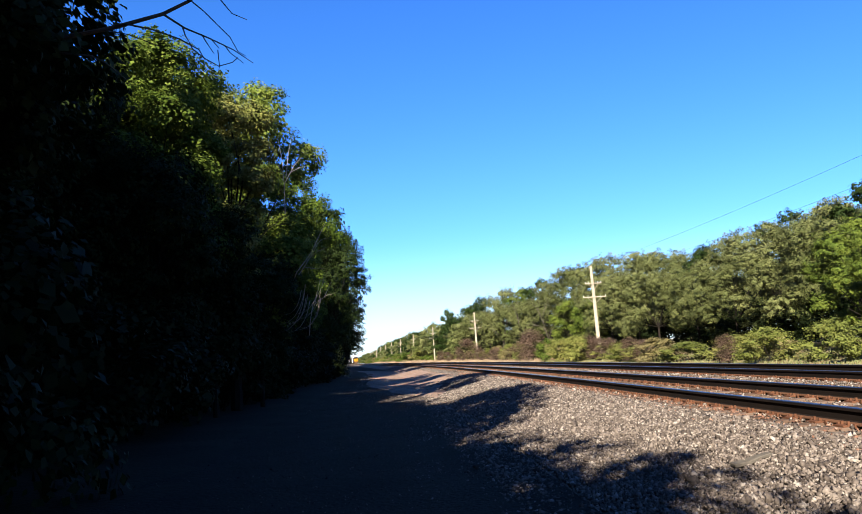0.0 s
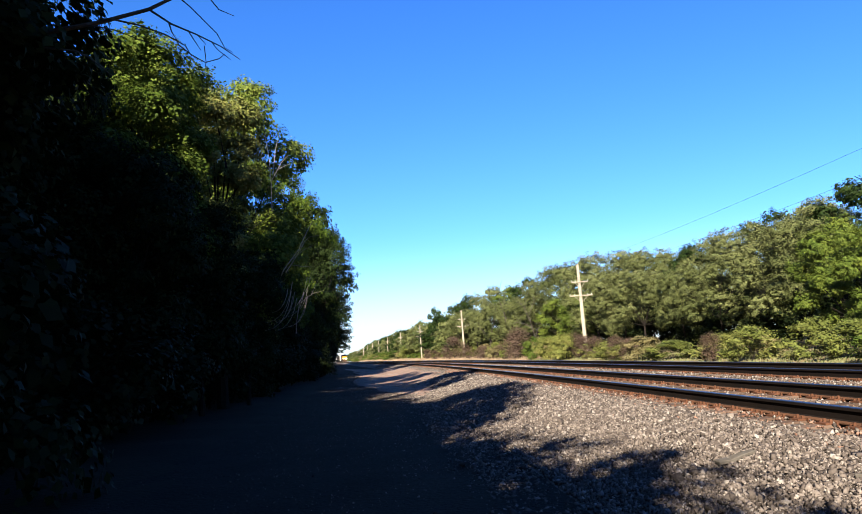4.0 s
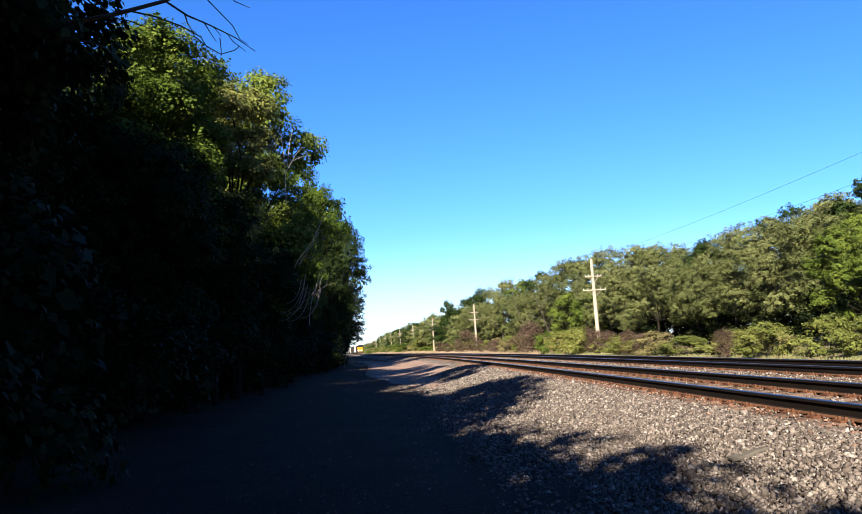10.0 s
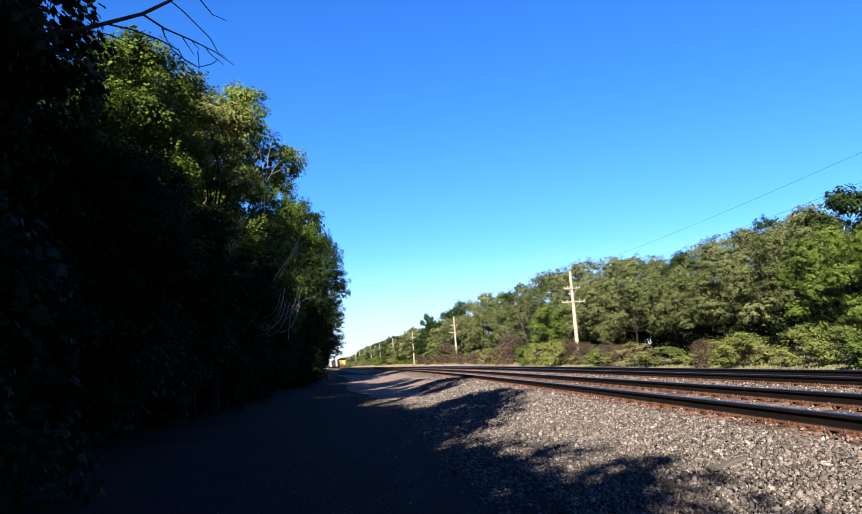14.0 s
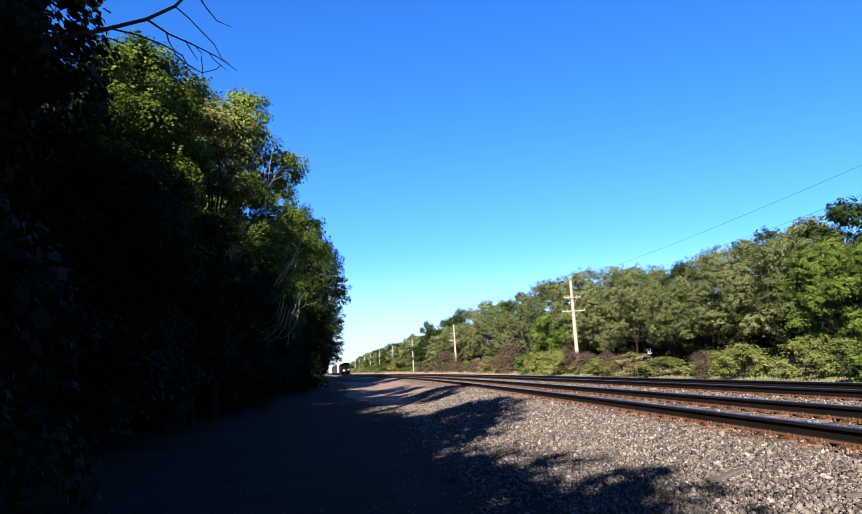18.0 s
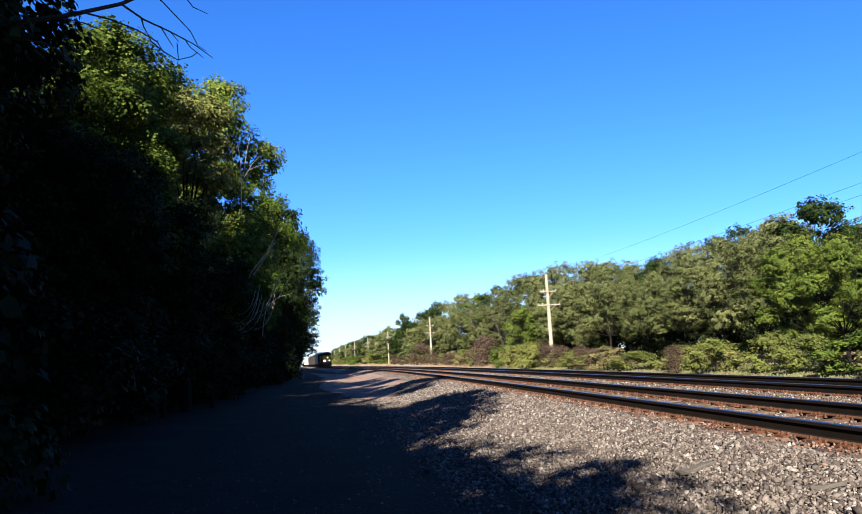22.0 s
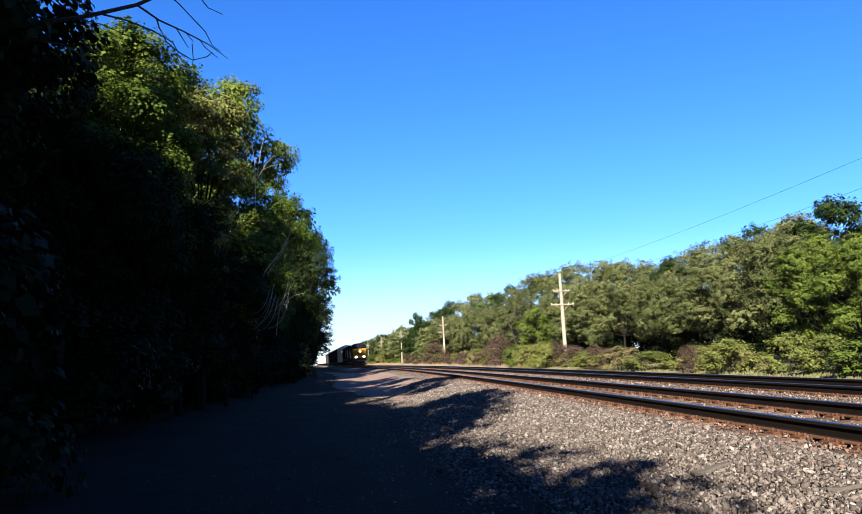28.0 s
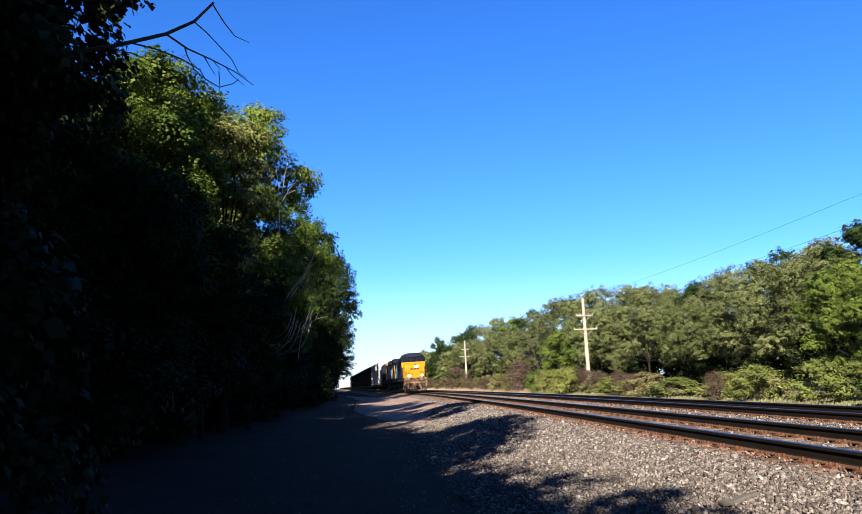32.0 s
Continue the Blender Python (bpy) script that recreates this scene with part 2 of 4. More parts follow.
# car colour darkened to imitate grey cars standing in tree shade
M_SHADECAR = mottled("shade_dark_car_paint", [(0.25, (0.00936, 0.00858, 0.0078)), (0.5, (0.0172, 0.0156, 0.014)), (0.8, (0.0351, 0.0281, 0.0234))], 0.5, 9, 0.7, 0, 0.1, 0.004)
M_STEEL = mottled("wheel_steel", [(0.3, (0.0468, 0.0351, 0.0273)), (0.7, (0.109, 0.0858, 0.0702))], 4, 30, 0.6, 0.6, 0.1, 0.003)
M_WINDOW, _n, _l, _b = material("cab_glass", 0.06)
_b.inputs["Base Color"].default_value = (0.005, 0.006, 0.008, 1)
_b.inputs["Specular IOR Level"].default_value = 0.25
M_LAMP = glowing("lit_headlight", (1.0, 0.86, 0.66), 90.0)


# ---- the plan: track line, grade and ground ----
def bend(y):
    """Sideways run of the track line: a 1400 m curve to the left, then straight."""
    a = min(max(y, 0.0), 126.0)
    return -a * a / 2800.0 - 0.09 * max(y - 126.0, 0.0)


def climb(y):
    return 0.0035 * min(max(y, 0.0), 700.0)


RAIL_TOP = EYE_Z - 0.866
TRACKS = ((5.715, 0.0, 0.035), (9.81, 0.02, 0.033))   # middle of each track, and how much its two rails lie above RAIL_TOP
U = [-3.6, -2.6, -1.2, 0.4, 1.3, 1.9, 2.6, 3.4, 4.1, 4.6, 7.0, 7.75, 8.5, 11.2, 11.7, 12.6, 13.6, 14.5]
Z = [0.10, 0.02, -0.03, -0.02, 0.0, 0.07, 0.2, 0.36, 0.46, 0.475, 0.485, 0.45, 0.49, 0.49, 0.44, 0.2, 0.02, 0.0]


def bed(u):
    return float(np.interp(u, U, Z))


# ---- mesh helpers ----
def part(name, bm, mat, parent, label=""):
    me = bpy.data.meshes.new(name)
    bm.to_mesh(me)
    bm.free()
    me.materials.append(mat)
    ob = new(name, me)
    ob.parent = parent
    return tagged(ob, label)


def raw(name, verts, faces, mat, parent=None, label="", smooth=False):
    me = bpy.data.meshes.new(name)
    me.from_pydata(verts, [], faces)
    me.materials.append(mat)
    if smooth:
        me.polygons.foreach_set("use_smooth", [True] * len(me.polygons))
    me.update()
    ob = new(name, me)
    ob.parent = parent
    return tagged(ob, label)


def quads(name, v, mat, parent=None, label=""):
    """A mesh of loose quads from an array of n x 4 x 3."""
    k = len(v)
    me = bpy.data.meshes.new(name)
    me.vertices.add(4 * k)
    me.vertices.foreach_set("co", v.reshape(-1).astype(np.float32))
    me.loops.add(4 * k)
    me.loops.foreach_set("vertex_index", np.arange(4 * k, dtype=np.int32))
    me.polygons.add(k)
    me.polygons.foreach_set("loop_start", np.arange(0, 4 * k, 4, dtype=np.int32))
    me.update(calc_edges=True)
    me.materials.append(mat)
    ob = new(name, me)
    ob.parent = parent
    return tagged(ob, label)


def box(bm, sx, sy, sz, x=0, y=0, z=0, bevel=0.0, turn=None):
    m = Matrix.Translation((x, y, z)) @ (turn or Matrix.Identity(4)) @ Matrix.Diagonal((sx, sy, sz, 1))
    r = bmesh.ops.create_cube(bm, size=1.0, matrix=m)
    if bevel:
        es = list({e for v in r["verts"] for e in v.link_edges})
        bmesh.ops.bevel(bm, geom=es, offset=bevel, segments=1, affect="EDGES")
    return bm


def rod(bm, r1, r2, a, b, n=8):
    a, b = Vector(a), Vector(b)
    q = (b - a).to_track_quat("Z", "Y").to_matrix().to_4x4()
    bmesh.ops.create_cone(bm, cap_ends=True, segments=n, radius1=r1, radius2=r2, depth=(b - a).length, matrix=Matrix.Translation((a + b) / 2) @ q)
    return bm


def thing(name, x, y, z, label, category, group="", kind=""):
    e = new(name)
    e.location = (x, y, z)
    return tagged(e, label, category, group, kind)


def strip(name, us, zs, ys, mat, lift=0.0, wob=0.0, label="", category=""):
    v, f = [], []
    for y in ys:
        for u, z in zip(us, zs):
            v.append((u + bend(y), y, z + climb(y) + lift + wob * noise.noise((u * 0.9, y * 0.9, 3.0))))
    k = len(us)
    for i in range(len(ys) - 1):
        for j in range(k - 1):
            a = i * k + j
            f.append((a, a + 1, a + k + 1, a + k))
    ob = raw(name, v, f, mat, smooth=True)
    return tagged(ob, label, category, kind="structure")


def span(a, b, near, grow=1.06, cap=40.0):
    out, y, s = [a], a, near
    while y < b:
        y = min(y + s, b)
        out.append(y)
        if y > 25:
            s = min(s * grow, cap)
    return out


# ---- ground, road, track bed ----
far_u = [-3000, -800, -200, -60, -25, -12, -7, -4.6, -3.2, 0, 5, 10, 13.0, 14.2, 16, 19, 24, 30, 60, 200, 800, 3000]
far_z = [6, 5, 3, 1.2, 0.7, 0.4, 0.2, 0.1, -0.04, -0.2, -0.2, -0.2, -0.12, 0.02, 0.22, 0.45, 0.5, 0.6, 1.0, 3, 5, 6]
strip("ground", far_u, far_z, [-400, -120, -40] + span(-20, 3500, 2.0, 1.08, 200.0), M_GRASSGROUND, 0, 0.05, "grassy ground along the railway, soil under the trees", "ground")
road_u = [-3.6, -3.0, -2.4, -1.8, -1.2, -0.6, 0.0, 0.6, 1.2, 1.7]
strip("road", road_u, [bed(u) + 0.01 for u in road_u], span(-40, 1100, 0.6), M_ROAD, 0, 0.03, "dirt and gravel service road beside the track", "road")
v_ap, f_ap = [], []
ys_ap = span(26, 132, 0.5)
for y in ys_ap:
    # the left edge of the gravel wanders; its far taper stands for shade
    e = max(-2.5, 1.3 - 0.19 * (y - 26)) + 0.7 * noise.noise((y * 0.16, 2.0, 0.0)) + 0.3 * noise.noise((y * 0.7, 5.0, 0.0))
    e = min(e, 1.45)
    far_side = min(3.95, 1.69 + 0.13 * max(0.0, y - 28)) + 0.35 * noise.noise((y * 0.35, 9.0, 0.0)) - 0.13 * max(0.0, y - 85)
    far_side = max(far_side, e + 0.2)
    for k in range(8):
        q = k / 7
        u = e + (far_side - e) * q
        v_ap.append((u + bend(y), y, bed(u) + climb(y) + (-0.05 if k == 0 else -0.03 if k == 7 else 0.045 * min(1.0, 2.2 * q)) + 0.03 * noise.noise((u * 0.9, y * 0.9, 3.0))))
for a in range(len(ys_ap) - 1):
    for k in range(7):
        f_ap.append((a * 8 + k, a * 8 + k + 1, a * 8 + k + 9, a * 8 + k + 8))
tagged(raw("gravel_apron", v_ap, f_ap, M_APRON, smooth=True), "fine pinkish gravel spread over the road towards the bend", "gravel", kind="structure")
bal_u = list(np.arange(1.7, 4.61, 0.29)) + [5.2, 5.7, 6.2, 7.0, 7.75, 8.5, 9.2, 9.8, 10.5, 11.2, 11.7, 12.2, 12.6, 13.1, 13.6, 14.5]
strip("ballast_bed", bal_u, [bed(u) - 0.02 for u in bal_u], span(-40, 1100, 0.6), M_BALLAST, 0, 0.05, "crushed grey stone ballast bed of the railway", "ballast")
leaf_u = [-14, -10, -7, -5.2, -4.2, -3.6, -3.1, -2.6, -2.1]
strip("forest_floor", leaf_u, [0.5, 0.4, 0.26, 0.17, 0.13, 0.09, 0.03, -0.04, -0.16], span(-40, 500, 1.0), M_FLOOR, 0.03, 0.12, "soil and litter under the trees, darkened for their shade", "ground")


# ---- railway tracks ----
def rail_mesh(name, u, dz, parent, y0, y1):
    """A rail of head, web and foot, swept along the line; the polished head top is a part of its own."""
    top = RAIL_TOP + dz
    ys = span(y0, y1, 3.0, 1.02, 8.0)

    def sweep(nm, prof, mat, par, label="", closed=True):
        v, f, k = [], [], len(prof)
        for y in ys:
            v += [(u + bend(y) + px, y, top + climb(y) + pz) for px, pz in prof]
        for i in range(len(ys) - 1):
            for j in range(k if closed else k - 1):
                a, b = i * k + j, i * k + (j + 1) % k
                f.append((a, b, b + k, a + k))
        return raw(nm, v, f, mat, par, label)
    rail = sweep("rail", [(-0.036, -0.008), (-0.036, -0.040), (-0.012, -0.052), (-0.010, -0.145), (-0.03, -0.158), (0.03, -0.158), (0.010, -0.145), (0.012, -0.052), (0.036, -0.040), (0.036, -0.008)], M_RAILSIDE, parent, "rusty steel rail, its sides darkened as in shade")
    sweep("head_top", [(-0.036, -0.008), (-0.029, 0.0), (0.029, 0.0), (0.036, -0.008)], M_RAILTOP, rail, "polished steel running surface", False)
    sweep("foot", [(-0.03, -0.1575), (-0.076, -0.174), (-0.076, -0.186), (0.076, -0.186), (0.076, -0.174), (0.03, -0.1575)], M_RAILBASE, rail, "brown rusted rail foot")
    return rail


def tie_data():
    bm = bmesh.new()
    box(bm, 2.6, 0.23, 0.18, 0, 0, -0.09, 0.012)
    for v in bm.verts:
        v.co += Vector((0.012 * noise.noise(v.co * 3), 0.008 * noise.noise(v.co * 5 + Vector((7, 0, 0))), 0.006 * noise.noise(v.co * 4)))
    me = bpy.data.meshes.new("tie")
    bm.to_mesh(me)
    bm.free()
    me.materials.append(M_TIE)
    return me


TIE = tie_data()
rng = np.random.default_rng(4)
for i, (mid, e1, e2) in enumerate(TRACKS):
    track = thing("railway_track", 0, 0, 0, "standard gauge track of rusty rails on weathered wooden ties" if i == 0 else "second railway track on wooden ties behind the near one", "railway track", "railway tracks")
    rail_mesh("rail", mid - 0.75, e1, track, -45, 1060)
    rail_mesh("rail", mid + 0.75, e2, track, -45, 1060)
    tz = RAIL_TOP + (e1 + e2) / 2 - 0.198
    n_near = 260 if i == 0 else 160
    lean = math.atan2(e2 - e1, 1.5)
    for k in range(n_near):
        y = 2.0 + 0.53 * k
        o = new("tie", TIE)
        o.parent = track
        o.matrix_basis = Matrix.Translation((mid + bend(y) + rng.normal(0, 0.03), y + rng.normal(0, 0.015), tz + climb(y) + rng.normal(0, 0.004))) @ pose(0, 0, 0, 0, -math.degrees(lean), rng.normal(0, 0.7) + math.degrees(min(max(y, 0), 126) / 1400))
    v, f = [], []
    for y in list(np.arange(-40, 1.9, 0.53)) + list(np.arange(2.0 + 0.53 * n_near, 700, 0.53)):
        c = (mid + bend(y), y, tz + climb(y))
        b0 = len(v)
        for dx in (-1.3, 1.3):
            for dy in (-0.115, 0.115):
                for dz in (-0.12, 0.0):
                    v.append((c[0] + dx, c[1] + dy, c[2] + dz))
        f += [(b0 + a, b0 + b, b0 + d, b0 + e) for a, b, d, e in ((1, 5, 7, 3), (0, 1, 3, 2), (4, 6, 7, 5), (0, 4, 5, 1), (2, 3, 7, 6))]
    tagged(raw("far_ties", v, f, M_TIE, track), kind="stuff")
    # tie plates with spikes and rail anchors
    bmv, bmf = [], []

    def cube(cx, cy, cz, sx, sy, sz):
        b0 = len(bmv)
        for dx in (-0.5, 0.5):
            for dy in (-0.5, 0.5):
                for dz in (-0.5, 0.5):
                    bmv.append((cx + dx * sx, cy + dy * sy, cz + dz * sz))
        bmf.extend([(b0 + a, b0 + b, b0 + d, b0 + e) for a, b, d, e in ((1, 5, 7, 3), (0, 1, 3, 2), (4, 6, 7, 5), (0, 4, 5, 1), (2, 3, 7, 6))])
    for k in range(n_near):
        y = 2.0 + 0.53 * k
        for ru, re in ((mid - 0.75, e1), (mid + 0.75, e2)):
            x, z = ru + bend(y), RAIL_TOP + re - 0.186 + climb(y)
            cube(x, y, z - 0.005, 0.36, 0.19, 0.022)
            if y < 70:
                for dx in (-0.095, 0.095):
                    for dy in (-0.06, 0.06):
                        cube(x + dx, y + dy + rng.normal(0, 0.01), z + 0.018, 0.028, 0.02, 0.03 + 0.035 * rng.random())
                for dy in (-0.15, 0.15):
                    cube(x - 0.06, y + dy, z - 0.005, 0.07, 0.03, 0.05)
    tagged(raw("fastening_hardware", bmv, bmf, M_PLATE, track, "rusty tie plates, spikes and anchors"), kind="stuff")


# ---- ballast stones ----
def stones(name, n, umin, umax, ymin, ymax, size, mat, label, seed, power=1.0, dzbed=0.0):
    r = np.random.default_rng(seed)
    u = r.uniform(umin, umax, n)
    y = ymin + (ymax - ymin) * r.random(n) ** power
    u = np.where(u < umin + 0.35, u - 0.3 * np.abs(r.normal(0, 1, n)), u)   # a ragged edge
    bx = np.interp(u, U, Z)
    cl = 0.0035 * np.clip(y, 0, 700)
    a = np.clip(y, 0, 126)
    x = u - a * a / 2800.0 - 0.09 * np.maximum(y - 126, 0)
    s = size * np.exp(r.normal(0, 0.32, n)) * (1 + np.maximum(y, 0) / 50.0)
    base = np.array([(0.6, 0, 0), (-0.6, 0, 0), (0, 0.6, 0), (0, -0.6, 0), (0, 0, 0.6), (0, 0, -0.6)])
    v = base[None] + r.uniform(-0.24, 0.24, (n, 6, 3))
    v = v * (s[:, None, None] * r.uniform(0.6, 1.25, (n, 1, 3)))
    q = r.normal(size=(n, 4))
    q /= np.linalg.norm(q, axis=1)[:, None]
    w, i, j, k = q.T
    rot = np.stack([np.stack([1 - 2 * (j * j + k * k), 2 * (i * j - k * w), 2 * (i * k + j * w)], 1),
                    np.stack([2 * (i * j + k * w), 1 - 2 * (i * i + k * k), 2 * (j * k - i * w)], 1),
                    np.stack([2 * (i * k - j * w), 2 * (j * k + i * w), 1 - 2 * (i * i + j * j)], 1)], 1)
    v = np.einsum("nij,nkj->nki", rot, v)
    v += np.stack([x, y, bx + cl + dzbed + s * r.uniform(0.0, 0.35, n)], 1)[:, None]
    off = (6 * np.arange(n))[:, None, None]
    faces = (np.array([(0, 2, 4), (2, 1, 4), (1, 3, 4), (3, 0, 4), (2, 0, 5), (1, 2, 5), (3, 1, 5), (0, 3, 5)])[None] + off).reshape(-1, 3)
    me = bpy.data.meshes.new(name)
    me.vertices.add(6 * n)
    me.vertices.foreach_set("co", v.reshape(-1).astype(np.float32))
    me.loops.add(faces.size)
    me.loops.foreach_set("vertex_index", faces.reshape(-1).astype(np.int32))
    me.polygons.add(len(faces))
    me.polygons.foreach_set("loop_start", np.arange(0, faces.size, 3, dtype=np.int32))
    me.update(calc_edges=True)
    me.materials.append(mat)
    return tagged(new(name, me), label, "ballast", kind="stuff")


stones("ballast_stones", 135000, 1.4, 4.45, 1.2, 40, 0.0265, M_STONE, "crushed grey limestone ballast on the track shoulder", 1, 1.7)
stones("crib_stones", 26000, 5.02, 8.9, 4, 60, 0.022, M_STONE, "pinkish grey ballast filling the track between the ties", 31, 1.4, dzbed=0.012)
stones("rusty_ballast_stones", 20000, 4.3, 8.4, 4, 45, 0.024, M_RUSTSTONE, "rust-stained ballast between and beside the rails", 2, 1.5, dzbed=-0.005)
stones("far_ballast_stones", 4500, 8.3, 12.4, 5, 60, 0.025, M_STONE, "grey ballast of the second track", 3, 1.4)
stones("apron_stones", 9000, -2.2, 1.7, 27, 75, 0.010, M_STONE, "small loose stones on the gravel apron", 18, 1.2, dzbed=0.02)
stones("shoulder_stones", 16000, -0.5, 4.5, 34, 120, 0.012, M_STONE, "grey ballast of the track shoulder towards the bend", 8, 1.3)
stones("ballast_behind", 9000, 1.4, 4.45, -7, 1.25, 0.028, M_STONE, "crushed grey limestone ballast on the track shoulder", 21)
stones("spilled_stones", 9000, 0.4, 1.7, -6, 40, 0.02, M_STONE, "stray ballast stones along the edge of the road", 15, 1.6)
stones("road_gravel", 9000, -3.0, 1.7, 1.2, 40, 0.012, M_STONE, "loose gravel scattered on the dirt road", 5, 1.4, dzbed=0.01)


# ---- trees ----
def ball(r, n):
    d = r.normal(size=(n, 3))
    return d / np.linalg.norm(d, axis=1)[:, None] * (1.7 * r.random(n) ** 0.4)[:, None]


def leaves(r, centres, spread, per, size, outward, wide=0.42):
    """Leaf quads scattered round clump centres, leaning outward."""
    n = len(centres) * per
    c = np.repeat(centres, per, 0) + ball(r, n) * spread * np.array([1, 1, 0.8])
    nrm = np.repeat(outward, per, 0) * 1.0 + r.normal(0, 0.42, (n, 3)) + np.array([0, 0, 0.55])
    nrm /= np.linalg.norm(nrm, axis=1)[:, None]
    a = np.cross(nrm, r.normal(size=(n, 3)))
    a /= np.linalg.norm(a, axis=1)[:, None]
    b = np.cross(nrm, a)
    s = (size * np.exp(r.normal(0, 0.25, n)))[:, None]
    return np.stack([c - a * s * 0.55, c + b * s * wide + nrm * s * 0.1, c + a * s * 0.55, c - b * s * wide + nrm * s * 0.1], 1)


def limbs(bm, r, base, tips, r0):
    for t in tips:
        t = Vector(t)
        mid = base.lerp(t, 0.5) + Vector((r.normal(0, 0.25), r.normal(0, 0.25), 0.3))
        k = r0 * r.uniform(0.5, 0.9)
        rod(bm, k, k * 0.65, base, mid, 6)
        rod(bm, k * 0.65, k * 0.15, mid, t, 5)


def tree(seed, h, rad, low, leafmat, size, clumps, per, lobes=16, spread=0.28, label="", category="tree", billow=(0.35, 0.8, 0.27, 0.46), name="tree"):
    """A tapered trunk with limbs, and a crown of leaf clumps gathered on uneven lobes. low: where the crown starts, as a share of the height."""
    r = np.random.default_rng(seed)
    t = thing(name, 0, 0, 0, label, category)
    L = []
    for i in range(lobes):
        f = (i + 0.5) / lobes
        z = low * h + (1 - low) * h * (0.1 + 0.82 * f)
        env = rad * math.sqrt(max(0.08, 1 - ((f - 0.4) / 0.66) ** 2))
        ang, k = i * 2.4 + r.uniform(-0.5, 0.5), r.uniform(billow[0], billow[1])
        if i == lobes - 1:
            k = 0.1
        lr = rad * r.uniform(billow[2], billow[3])
        L.append((math.cos(ang) * env * k, math.sin(ang) * env * k, min(z, h - lr * 0.75), lr))
    L = np.array(L)
    w = L[:, 3] ** 2
    pick = r.choice(lobes, clumps, p=w / w.sum())
    d = r.normal(size=(clumps, 3))
    d /= np.linalg.norm(d, axis=1)[:, None]
    d[:, 2] = np.where(d[:, 2] < -0.5, -d[:, 2] * 0.5, d[:, 2])
    lump = 1 + 0.12 * r.normal(size=clumps)
    c = L[pick, :3] + d * (L[pick, 3] * (0.8 + 0.2 * r.random(clumps)) * lump)[:, None] * np.array([1, 1, 0.85])
    c[:, 2] = np.maximum(c[:, 2], 0.15)
    q = leaves(r, c, spread, per, size, d)
    inner = r.choice(lobes, clumps // 3, p=w / w.sum())
    e = r.normal(size=(len(inner), 3))
    e /= np.linalg.norm(e, axis=1)[:, None]
    ci = L[inner, :3] + e * (L[inner, 3] * 0.55)[:, None]
    ci[:, 2] = np.maximum(ci[:, 2], 0.2)
    q = np.concatenate([q, leaves(r, ci, spread * 1.2, max(4, per // 2), size * 1.5, e)])
    quads("crown", q, leafmat, t)
    bm = bmesh.new()
    fork = Vector((r.normal(0, 0.1), r.normal(0, 0.1), low * h + 0.12 * h))
    tr = max(0.05, h * 0.014)
    rod(bm, tr * 1.35, tr, (0, 0, -0.25), (fork.x * 0.5, fork.y * 0.5, fork.z * 0.5), 8)
    rod(bm, tr, tr * 0.75, (fork.x * 0.5, fork.y * 0.5, fork.z * 0.5), fork, 8)
    limbs(bm, r, fork, L[:, :3], tr * 0.42)
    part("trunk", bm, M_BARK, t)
    return t


